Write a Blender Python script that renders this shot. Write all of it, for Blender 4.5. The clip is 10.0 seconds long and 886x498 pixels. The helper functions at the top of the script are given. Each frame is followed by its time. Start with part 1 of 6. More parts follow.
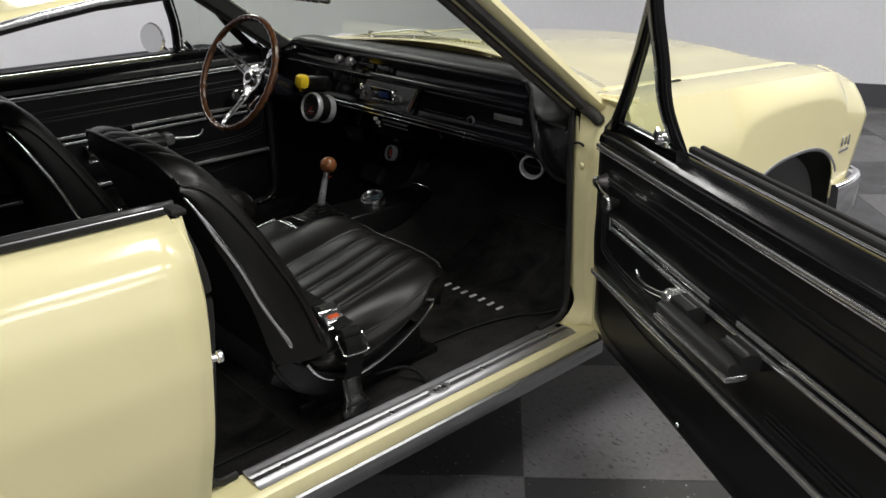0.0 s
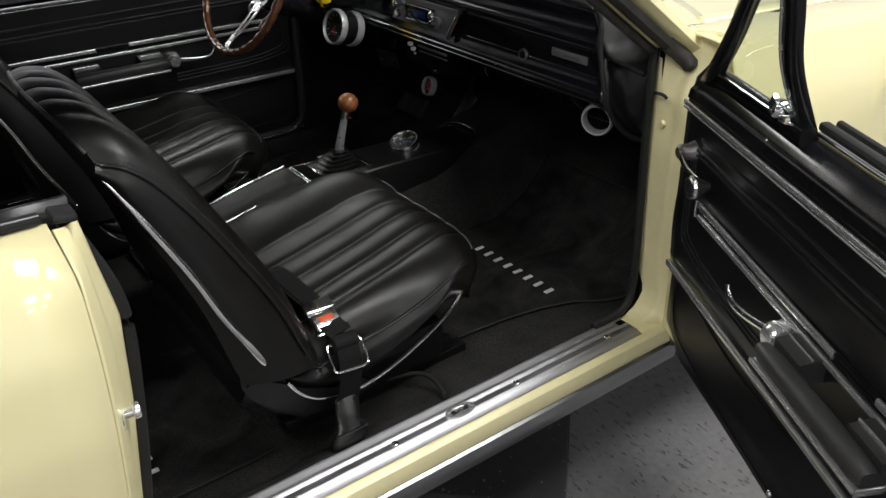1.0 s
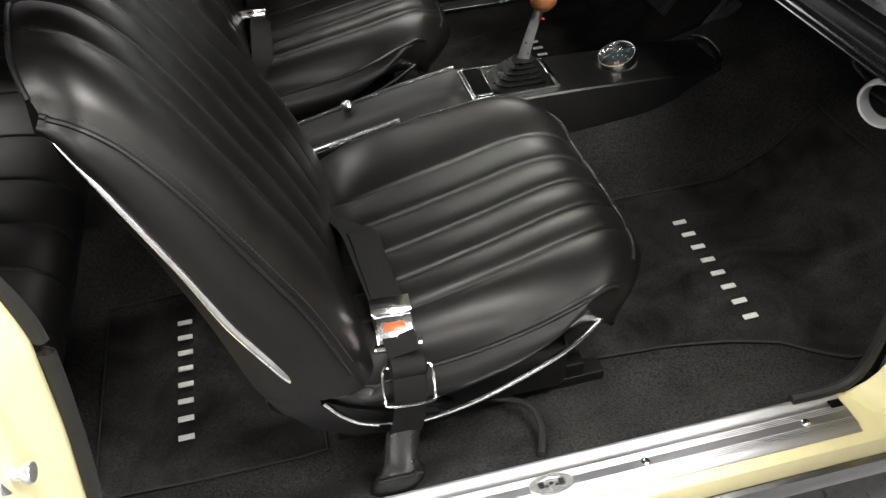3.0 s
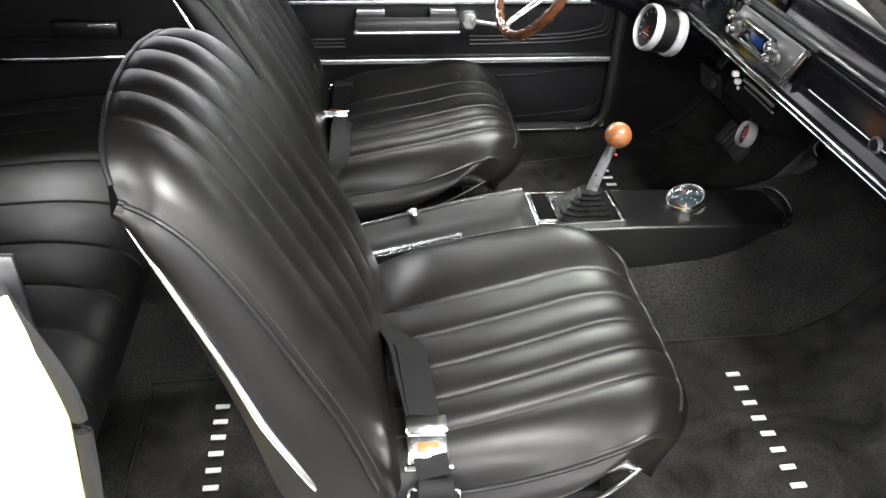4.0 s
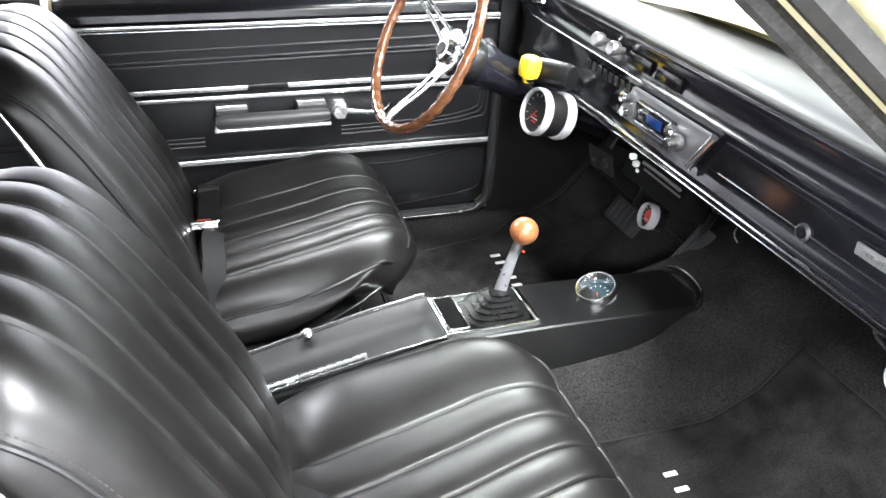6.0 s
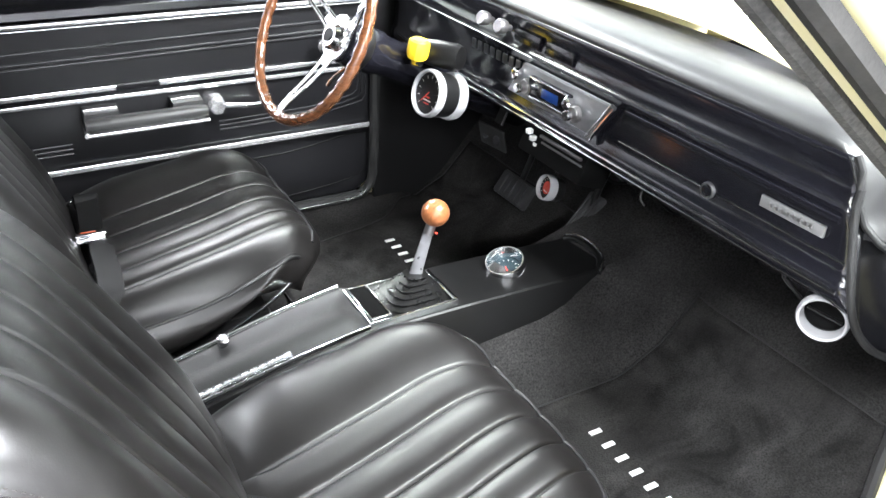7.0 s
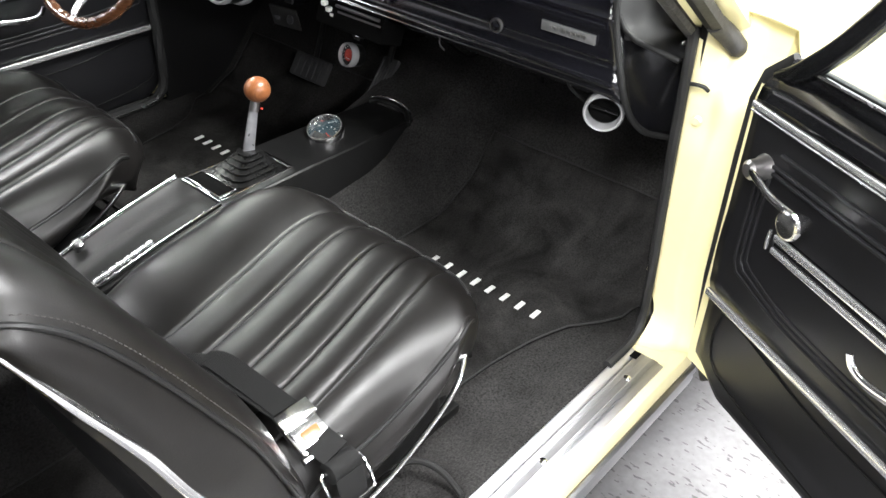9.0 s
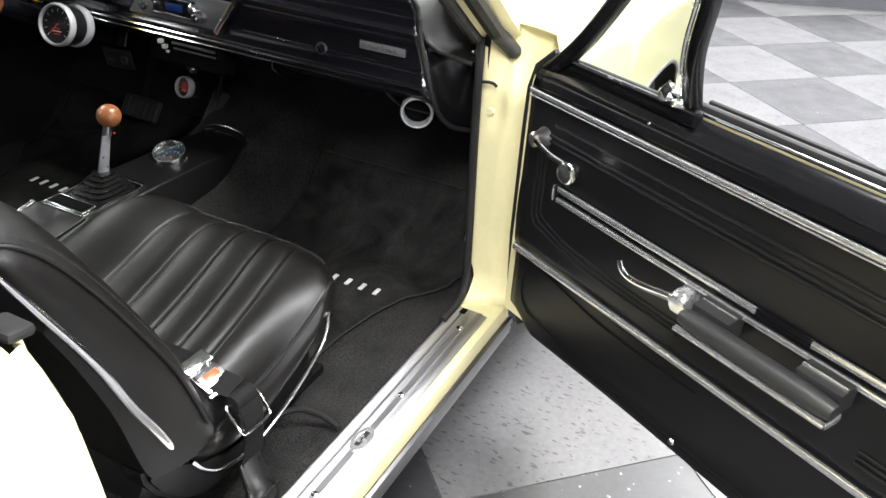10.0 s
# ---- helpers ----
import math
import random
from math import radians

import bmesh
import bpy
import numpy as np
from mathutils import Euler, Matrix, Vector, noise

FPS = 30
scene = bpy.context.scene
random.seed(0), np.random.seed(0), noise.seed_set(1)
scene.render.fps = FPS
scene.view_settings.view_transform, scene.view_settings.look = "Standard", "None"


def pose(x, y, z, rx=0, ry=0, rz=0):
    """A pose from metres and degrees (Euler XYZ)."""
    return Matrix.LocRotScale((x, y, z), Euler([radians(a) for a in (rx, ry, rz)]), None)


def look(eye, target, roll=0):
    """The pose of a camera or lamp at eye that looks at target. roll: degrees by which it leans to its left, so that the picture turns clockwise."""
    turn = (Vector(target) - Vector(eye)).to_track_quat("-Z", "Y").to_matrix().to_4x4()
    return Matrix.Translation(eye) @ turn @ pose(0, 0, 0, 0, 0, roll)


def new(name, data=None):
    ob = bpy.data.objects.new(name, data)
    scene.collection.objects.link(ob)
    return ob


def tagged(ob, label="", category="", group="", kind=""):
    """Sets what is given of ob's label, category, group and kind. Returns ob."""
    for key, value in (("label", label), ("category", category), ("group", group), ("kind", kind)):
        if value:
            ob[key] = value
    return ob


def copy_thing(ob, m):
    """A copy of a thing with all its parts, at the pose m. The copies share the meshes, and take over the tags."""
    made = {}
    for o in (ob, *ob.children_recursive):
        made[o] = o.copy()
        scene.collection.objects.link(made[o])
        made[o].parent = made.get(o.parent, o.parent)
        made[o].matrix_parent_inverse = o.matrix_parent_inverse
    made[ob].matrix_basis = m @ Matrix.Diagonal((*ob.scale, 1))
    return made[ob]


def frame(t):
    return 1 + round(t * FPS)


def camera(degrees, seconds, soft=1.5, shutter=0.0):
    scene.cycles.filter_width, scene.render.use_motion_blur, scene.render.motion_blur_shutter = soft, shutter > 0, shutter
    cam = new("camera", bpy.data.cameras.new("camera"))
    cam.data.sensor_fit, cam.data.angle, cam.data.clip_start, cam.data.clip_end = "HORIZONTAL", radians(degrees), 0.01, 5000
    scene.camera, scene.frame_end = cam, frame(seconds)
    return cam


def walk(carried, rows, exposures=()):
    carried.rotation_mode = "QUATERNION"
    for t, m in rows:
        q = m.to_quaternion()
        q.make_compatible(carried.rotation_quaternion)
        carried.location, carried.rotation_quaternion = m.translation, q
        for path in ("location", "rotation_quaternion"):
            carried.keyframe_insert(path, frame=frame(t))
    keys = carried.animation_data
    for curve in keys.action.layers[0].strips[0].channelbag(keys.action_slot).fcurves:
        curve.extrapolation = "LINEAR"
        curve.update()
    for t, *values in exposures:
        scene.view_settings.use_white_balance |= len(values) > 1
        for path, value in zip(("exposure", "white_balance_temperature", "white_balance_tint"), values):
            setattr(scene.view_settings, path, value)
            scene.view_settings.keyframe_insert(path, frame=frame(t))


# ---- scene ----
cam = camera(56.1, 10.0)
PATH = [
    (0, (-1.139, -2.145, 1.43), (0.079, -0.75, 0.673), -1.2),
    (0.5, (-0.94, -1.992, 1.416), (0.183, -0.584, 0.548), -1.3),
    (1, (-0.739, -1.821, 1.399), (0.269, -0.394, 0.425), -1.6),
    (1.5, (-0.566, -1.646, 1.385), (0.361, -0.258, 0.283), -1.4),
    (1.8, (-0.493, -1.569, 1.375), (0.348, -0.207, 0.176), -1.4),
    (2, (-0.449, -1.524, 1.369), (0.324, -0.161, 0.126), -1.1),
    (2.2, (-0.4, -1.493, 1.364), (0.31, -0.119, 0.095), -1.2),
    (3.3, (-0.266, -1.441, 1.368), (-0.039, 0.073, 0.081), -1.8),
    (3.5, (-0.275, -1.435, 1.381), (-0.068, 0.118, 0.138), -0.6),
    (4, (-0.271, -1.43, 1.392), (-0.05, 0.222, 0.287), 2.1),
    (4.5, (-0.274, -1.409, 1.398), (0.002, 0.296, 0.39), 2.1),
    (5, (-0.242, -1.333, 1.397), (0.15, 0.362, 0.41), 2.2),
    (5.2, (-0.231, -1.308, 1.391), (0.193, 0.38, 0.405), 2.2),
    (6.3, (-0.36, -1.205, 1.395), (0.296, 0.416, 0.425), 2.6),
    (6.5, (-0.381, -1.192, 1.394), (0.349, 0.393, 0.418), 2.7),
    (7, (-0.423, -1.177, 1.391), (0.466, 0.313, 0.397), 2.8),
    (7.3, (-0.438, -1.178, 1.391), (0.516, 0.239, 0.35), 2.8),
    (7.5, (-0.449, -1.184, 1.39), (0.558, 0.176, 0.325), 3.0),
    (8, (-0.481, -1.194, 1.385), (0.672, 0.016, 0.286), 3.2),
    (8.5, (-0.534, -1.219, 1.389), (0.613, -0.118, 0.176), 1.8),
    (9, (-0.642, -1.265, 1.393), (0.594, -0.207, 0.229), 1.6),
    (9.2, (-0.705, -1.286, 1.396), (0.59, -0.239, 0.289), 1.8),
    (9.5, (-0.814, -1.321, 1.402), (0.568, -0.348, 0.332), 2.6),
    (10, (-0.956, -1.391, 1.404), (0.609, -0.666, 0.392), 4.2),
]
walk(cam, [(t, look(eye, target, roll)) for t, eye, target, roll in PATH],
     exposures=[(0, -0.7, 6400, 10), (1, -0.45, 6300, 10), (2, 0.5, 6200, 10), (3.3, 1.08, 6650, 10), (4.0, 2.12, 6250, 10), (5.0, 2.98, 6000, 10), (7.5, 2.9, 5950, 10), (8.5, 2.27, 6200, 10), (9.5, 1.52, 6200, 10), (10, 1.2, 6200, 10)])

# ---- world and lights ----
world = bpy.data.worlds.new("world")
world.use_nodes = True
scene.world = world
world.node_tree.nodes["Background"].inputs[0].default_value = (0.79, 0.785, 0.78, 1)
world.node_tree.nodes["Background"].inputs[1].default_value = 0.4

# Unseen panels; their size, places and watts are chosen to light the car.
CEILING = 3.9
PANEL_X, PANEL_Y = 2.0, 1.3
LIGHTS = [(x, y, w * k) for y, w in ((-9.4, 120), (-6.0, 130), (-1.8, 152), (4.3, 160)) for x, k in ((-2.8, 0.6), (1.3, 0.9), (5.0, 1.0 if y > 0 else 0.5))]


# ---- materials ----
def material(name, colour, rough=0.5, metal=0.0, vary=0.0, vary_scale=8.0, fine=0.0, fine_scale=300.0, bump=0.0, bump_scale=300.0,
             rough_vary=0.0, coat=0.0, specular=0.5, sheen=0.0, stretch=(1, 1, 1), piece=0.0, swirl=0.0):
    """A procedural surface: colour varied at a broad and a fine scale, a rough sheen, fine relief."""
    m = bpy.data.materials.new(name)
    m.use_nodes = True
    nt = m.node_tree
    b = nt.nodes["Principled BSDF"]
    b.inputs["Base Color"].default_value = (*colour, 1)
    b.inputs["Roughness"].default_value = rough
    b.inputs["Metallic"].default_value = metal
    b.inputs["Specular IOR Level"].default_value = specular
    b.inputs["Coat Weight"].default_value = coat
    b.inputs["Coat Roughness"].default_value = 0.06
    b.inputs["Sheen Weight"].default_value = sheen
    b.inputs["Sheen Roughness"].default_value = 0.5
    co = nt.nodes.new("ShaderNodeTexCoord")
    mp = nt.nodes.new("ShaderNodeMapping")
    mp.inputs["Scale"].default_value = stretch
    nt.links.new(co.outputs["Object"], mp.inputs["Vector"])

    def noise_node(scale, detail=4.0):
        n = nt.nodes.new("ShaderNodeTexNoise")
        n.inputs["Scale"].default_value = scale
        n.inputs["Detail"].default_value = detail
        nt.links.new(mp.outputs["Vector"], n.inputs["Vector"])
        return n

    value = None
    for amount, scale in ((vary, vary_scale), (fine, fine_scale)):
        if amount:
            n = noise_node(scale)
            n.inputs["Distortion"].default_value = swirl if scale == vary_scale else 0.0
            r = nt.nodes.new("ShaderNodeMapRange")
            r.inputs["From Min"].default_value, r.inputs["From Max"].default_value = 0.3, 0.7
            r.inputs["To Min"].default_value, r.inputs["To Max"].default_value = 1 - amount, 1 + amount
            nt.links.new(n.outputs["Fac"], r.inputs["Value"])
            if value is None:
                value = r.outputs["Result"]
            else:
                mu = nt.nodes.new("ShaderNodeMath")
                mu.operation = "MULTIPLY"
                nt.links.new(value, mu.inputs[0])
                nt.links.new(r.outputs["Result"], mu.inputs[1])
                value = mu.outputs[0]
    if piece:
        info = nt.nodes.new("ShaderNodeObjectInfo")
        r = nt.nodes.new("ShaderNodeMapRange")
        r.inputs["To Min"].default_value, r.inputs["To Max"].default_value = 1 - piece, 1 + piece
        nt.links.new(info.outputs["Random"], r.inputs["Value"])
        mu = nt.nodes.new("ShaderNodeMath")
        mu.operation = "MULTIPLY"
        mu.inputs[0].default_value = 1.0
        if value is not None:
            nt.links.new(value, mu.inputs[0])
        nt.links.new(r.outputs["Result"], mu.inputs[1])
        value = mu.outputs[0]
    if value is not None:
        h = nt.nodes.new("ShaderNodeHueSaturation")
        h.inputs["Color"].default_value = (*colour, 1)
        nt.links.new(value, h.inputs["Value"])
        nt.links.new(h.outputs["Color"], b.inputs["Base Color"])
    if rough_vary:
        n = noise_node(vary_scale * 2.3)
        r = nt.nodes.new("ShaderNodeMapRange")
        r.inputs["From Min"].default_value, r.inputs["From Max"].default_value = 0.3, 0.7
        r.inputs["To Min"].default_value, r.inputs["To Max"].default_value = rough - rough_vary, rough + rough_vary
        nt.links.new(n.outputs["Fac"], r.inputs["Value"])
        nt.links.new(r.outputs["Result"], b.inputs["Roughness"])
    if bump:
        n = noise_node(bump_scale, 3.0)
        k = nt.nodes.new("ShaderNodeBump")
        k.inputs["Strength"].default_value = bump
        k.inputs["Distance"].default_value = 0.002
        nt.links.new(n.outputs["Fac"], k.inputs["Height"])
        nt.links.new(k.outputs["Normal"], b.inputs["Normal"])
    return m


def speckled(name, ground, fleck, threshold, stretch):
    """Vinyl floor tile: a mottled ground with short flecks of another tone."""
    m = material(name, ground, 0.38, specular=0.65, vary=0.10, vary_scale=3.0, fine=0.12, fine_scale=60, rough_vary=0.08, piece=0.05)
    nt = m.node_tree
    b = nt.nodes["Principled BSDF"]
    source = b.inputs["Base Color"].links[0].from_socket
    co = nt.nodes.new("ShaderNodeTexCoord")
    mp = nt.nodes.new("ShaderNodeMapping")
    mp.inputs["Scale"].default_value = stretch
    n = nt.nodes.new("ShaderNodeTexNoise")
    n.inputs["Scale"].default_value = 38.0
    n.inputs["Detail"].default_value = 2.0
    r = nt.nodes.new("ShaderNodeMapRange")
    r.inputs["From Min"].default_value, r.inputs["From Max"].default_value = threshold, threshold + 0.04
    mix = nt.nodes.new("ShaderNodeMix")
    mix.data_type = "RGBA"
    nt.links.new(co.outputs["Object"], mp.inputs["Vector"])
    nt.links.new(mp.outputs["Vector"], n.inputs["Vector"])
    nt.links.new(n.outputs["Fac"], r.inputs["Value"])
    nt.links.new(r.outputs["Result"], mix.inputs["Factor"])
    nt.links.new(source, mix.inputs[6])
    mix.inputs[7].default_value = (*fleck, 1)
    nt.links.new(mix.outputs[2], b.inputs["Base Color"])
    return m


def glass_material(name, colour=(1, 1, 1), rough=0.0):
    """A thin clear pane: it lets light through and mirrors at a slant."""
    m = bpy.data.materials.new(name)
    m.use_nodes = True
    nt = m.node_tree
    out = nt.nodes["Material Output"]
    nt.nodes.remove(nt.nodes["Principled BSDF"])
    t = nt.nodes.new("ShaderNodeBsdfTransparent")
    t.inputs[0].default_value = (*colour, 1)
    g = nt.nodes.new("ShaderNodeBsdfGlossy")
    g.inputs["Roughness"].default_value = rough
    f = nt.nodes.new("ShaderNodeLayerWeight")
    pw = nt.nodes.new("ShaderNodeMath")
    pw.operation = "POWER"
    pw.inputs[1].default_value = 4.0
    r = nt.nodes.new("ShaderNodeMapRange")
    r.inputs["To Min"].default_value, r.inputs["To Max"].default_value = 0.03, 0.40
    nt.links.new(f.outputs["Facing"], pw.inputs[0])
    nt.links.new(pw.outputs[0], r.inputs["Value"])
    mix = nt.nodes.new("ShaderNodeMixShader")
    nt.links.new(r.outputs["Result"], mix.inputs[0])
    nt.links.new(t.outputs[0], mix.inputs[1])
    nt.links.new(g.outputs[0], mix.inputs[2])
    nt.links.new(mix.outputs[0], out.inputs["Surface"])
    return m


def lamp_material(name, colour, strength):
    m = bpy.data.materials.new(name)
    m.use_nodes = True
    b = m.node_tree.nodes["Principled BSDF"]
    b.inputs["Base Color"].default_value = (0.8, 0.8, 0.8, 1)
    b.inputs["Emission Color"].default_value = (*colour, 1)
    b.inputs["Emission Strength"].default_value = strength
    return m


VINYL = material("black_vinyl", (0.0052, 0.0047, 0.0044), 0.39, vary=0.2, vary_scale=9, fine=0.1, fine_scale=160, bump=0.06, bump_scale=420, rough_vary=0.045, specular=0.36)
VINYL_SIDE = material("black_vinyl_panel", (0.0075, 0.0074, 0.0076), 0.36, vary=0.15, vary_scale=6, bump=0.08, bump_scale=420, rough_vary=0.02, specular=0.4)
DOOR_VINYL = material("door_vinyl", (0.0070, 0.0070, 0.0078), 0.31, specular=0.5, vary=0.12, vary_scale=5, bump=0.08, bump_scale=500, rough_vary=0.02)
DOOR_PAINT = material("black_gloss_paint", (0.006, 0.006, 0.007), 0.18, vary=0.1, vary_scale=5, rough_vary=0.05, specular=0.35)
DASH_PAINT = material("dash_black_paint", (0.008, 0.008, 0.011), 0.15, vary=0.15, vary_scale=5, bump=0.03, bump_scale=350, rough_vary=0.02)
DASH_PAD = material("dash_pad_vinyl", (0.018, 0.018, 0.0185), 0.38, specular=0.55, vary=0.15, vary_scale=5, bump=0.12, bump_scale=380, rough_vary=0.05)
CARPET = material("black_carpet", (0.022, 0.0212, 0.0208), 0.95, vary=0.30, vary_scale=9, fine=0.55, fine_scale=260, bump=0.9, bump_scale=260, specular=0.04)
MAT_PILE = material("mat_pile", (0.0195, 0.0187, 0.0182), 0.95, vary=0.55, vary_scale=7, swirl=1.4, fine=0.4, fine_scale=300, bump=0.8, bump_scale=300, specular=0.04)
BINDING = material("mat_binding", (0.012, 0.012, 0.012), 0.85, fine=0.2, fine_scale=400, bump=0.3, bump_scale=400)
PLASTIC = material("black_plastic", (0.006, 0.006, 0.006), 0.34, specular=0.28, vary=0.15, vary_scale=10, bump=0.08, bump_scale=300, rough_vary=0.05)
GREY_INLAY = material("console_lid_grain", (0.015, 0.015, 0.0147), 0.55, specular=0.25, vary=0.1, vary_scale=10, bump=0.3, bump_scale=300)
RUBBER = material("black_rubber", (0.018, 0.018, 0.018), 0.55, specular=0.25, vary=0.2, vary_scale=15, bump=0.1, bump_scale=120)
SEAL = material("weatherstrip_rubber", (0.055, 0.053, 0.05), 0.7, vary=0.35, vary_scale=40, fine=0.4, fine_scale=220, bump=0.5, bump_scale=220)
CHROME = material("chrome", (0.88, 0.88, 0.89), 0.13, 1.0, vary=0.04, vary_scale=30, rough_vary=0.03)
# Bright metal with a diffuse share that stands in for lit reflections.
BRIGHT_TRIM = material("brightened_metal", (0.86, 0.86, 0.87), 0.22, 0.84, vary=0.06, vary_scale=25, rough_vary=0.05)
RADIO_PLATE = material("grey_radio_plate", (0.22, 0.22, 0.23), 0.36, 0.35, vary=0.08, vary_scale=25, rough_vary=0.05)
SATIN = material("satin_aluminium", (0.74, 0.74, 0.75), 0.24, 1.0, vary=0.08, vary_scale=20, fine=0.06, fine_scale=500, rough_vary=0.06)
BRUSHED = material("brushed_aluminium", (0.43, 0.43, 0.45), 0.42, 1.0, vary=0.05, vary_scale=14, fine=0.06, fine_scale=300, rough_vary=0.05, stretch=(0.06, 1, 1))
SILVER_PAINT = material("silver_bezel", (0.42, 0.42, 0.43), 0.35, 0.35, vary=0.05, vary_scale=40)
YELLOW = material("cream_yellow_paint", (0.82, 0.75, 0.43), 0.16, vary=0.025, vary_scale=2.5, bump=0.01, bump_scale=900, rough_vary=0.03, coat=0.7)
JAMB = material("cream_yellow_jamb", (0.82, 0.75, 0.43), 0.38, vary=0.025, vary_scale=7, fine=0.02, fine_scale=60, bump=0.03, bump_scale=60, rough_vary=0.06, coat=0.1)
SWITCH = material("yellow_plastic", (0.82, 0.58, 0.02), 0.35, vary=0.04, vary_scale=30)
WOOD = material("varnished_wood", (0.10, 0.040, 0.017), 0.2, vary=0.35, vary_scale=14, fine=0.3, fine_scale=90, coat=0.8, stretch=(1, 1, 3))
BALL = material("wood_knob", (0.23, 0.085, 0.031), 0.32, vary=0.18, vary_scale=22, fine=0.2, fine_scale=120, coat=0.1, stretch=(1, 3, 1))
LETTER = material("white_thread", (0.62, 0.62, 0.6), 0.8, fine=0.2, fine_scale=500, bump=0.5, bump_scale=500)
WEBBING = material("seat_belt_webbing", (0.006, 0.006, 0.006), 0.65, specular=0.15, fine=0.25, fine_scale=700, bump=0.4, bump_scale=700, stretch=(1, 3, 1))
THREAD = material("grey_thread", (0.032, 0.030, 0.029), 0.7, specular=0.2, fine=0.2, fine_scale=500)
BOOT = material("glossy_moulded_rubber", (0.006, 0.006, 0.006), 0.30, specular=0.32, vary=0.3, vary_scale=30, bump=0.05, bump_scale=90, rough_vary=0.05)
DARK_METAL = material("dark_nickel", (0.30, 0.29, 0.29), 0.28, 0.9, vary=0.1, vary_scale=40)
PLATE_GREY = material("grey_name_plate", (0.22, 0.22, 0.22), 0.45, 0.3, vary=0.1, vary_scale=40)
BENCH_VINYL = material("worn_bench_vinyl", (0.010, 0.0096, 0.0094), 0.50, vary=0.15, vary_scale=6, bump=0.07, bump_scale=380, rough_vary=0.06, specular=0.3)
LEVER = material("worn_steel_lever", (0.27, 0.27, 0.28), 0.34, 0.7, vary=0.2, vary_scale=40, rough_vary=0.08)
ROCKER_METAL = material("dull_rocker_metal", (0.30, 0.30, 0.31), 0.34, 1.0, vary=0.1, vary_scale=12, rough_vary=0.06)
# Greyer than the black vinyl: highlights on the embossed lines put into the colour.
GROOVE = material("embossed_line_highlight", (0.020, 0.020, 0.022), 0.28, 0.3, vary=0.15, vary_scale=25)
VOID = material("matt_black_depth", (0.003, 0.003, 0.003), 0.9, specular=0.05, vary=0.1, vary_scale=30)
RED = material("red_enamel", (0.55, 0.09, 0.03), 0.3, vary=0.1, vary_scale=80)
DIAL = material("gauge_face", (0.02, 0.02, 0.022), 0.6, specular=0.2, vary=0.1, vary_scale=30)
DIAL_WHITE = material("gauge_marks", (0.75, 0.75, 0.72), 0.5, vary=0.05, vary_scale=60)
DIAL_RED = material("gauge_needle", (0.6, 0.05, 0.03), 0.45, vary=0.05, vary_scale=60)
# the glass's teal reflection, put into the colour of the dial face
DIAL_TEAL = material("gauge_teal_reflection", (0.016, 0.035, 0.045), 0.6, specular=0.2, vary=0.05, vary_scale=60)
BLUE = material("radio_display", (0.015, 0.05, 0.22), 0.15, vary=0.1, vary_scale=60)
TYRE = material("tyre_rubber", (0.016, 0.016, 0.016), 0.7, vary=0.2, vary_scale=20, bump=0.2, bump_scale=90)
WELL = material("wheel_well_undercoat", (0.012, 0.012, 0.012), 0.8, vary=0.3, vary_scale=10, bump=0.5, bump_scale=80)
WALL = material("wall_paint", (0.80, 0.80, 0.84), 0.6, vary=0.03, vary_scale=1.2, fine=0.02, fine_scale=40, bump=0.05, bump_scale=60)
CEIL = material("ceiling_paint", (0.18, 0.18, 0.185), 0.8, vary=0.04, vary_scale=1.5, bump=0.05, bump_scale=50)
BASE = material("dark_baseboard", (0.07, 0.07, 0.08), 0.4, vary=0.1, vary_scale=5)
HEADLINER = material("headliner_cloth", (0.02, 0.02, 0.02), 0.8, vary=0.1, vary_scale=6, bump=0.3, bump_scale=300)
TILE_LIGHT = speckled("light_tile", (0.112, 0.110, 0.113), (0.04, 0.04, 0.04), 0.62, (2.4, 0.9, 1))
TILE_DARK = speckled("dark_tile", (0.040, 0.040, 0.043), (0.26, 0.26, 0.26), 0.685, (1.5, 1.5, 1))
ARMREST = material("grey_armrest_vinyl", (0.03, 0.03, 0.03), 0.42, specular=0.5, vary=0.15, vary_scale=8, bump=0.1, bump_scale=420, rough_vary=0.05)
PEDAL = material("worn_pedal_rubber", (0.032, 0.032, 0.033), 0.6, specular=0.3, vary=0.25, vary_scale=20, bump=0.2, bump_scale=160)
GASKET = material("grey_door_gasket", (0.030, 0.029, 0.027), 0.6, vary=0.3, vary_scale=25, fine=0.2, fine_scale=160, bump=0.3, bump_scale=180)
GROUT = material("floor_slab", (0.12, 0.12, 0.12), 0.7, vary=0.2, vary_scale=4)
GLASS = glass_material("clear_glass", (0.64, 0.68, 0.62))
GAUGE_GLASS = glass_material("gauge_glass", (0.95, 0.95, 0.95))
LAMP = lamp_material("glowing_panel", (1.0, 0.98, 0.94), 5.0)


# ---- mesh tools ----
def V(*a):
    return Vector(a)


def thing(name, place, label, category, group="", kind=""):
    ob = new(name)
    ob.empty_display_size = 0.1
    ob.location = place
    return tagged(ob, label, category, group, kind)


def finish(name, bm, mat, sharp=35.0, recalc=True):
    if recalc:
        bmesh.ops.recalc_face_normals(bm, faces=bm.faces[:])
    me = bpy.data.meshes.new(name)
    bm.to_mesh(me)
    bm.free()
    for p in me.polygons:
        p.use_smooth = True
    me.set_sharp_from_angle(angle=radians(sharp))
    for m in mat if isinstance(mat, (list, tuple)) else [mat]:
        me.materials.append(m)
    return new(name, me)


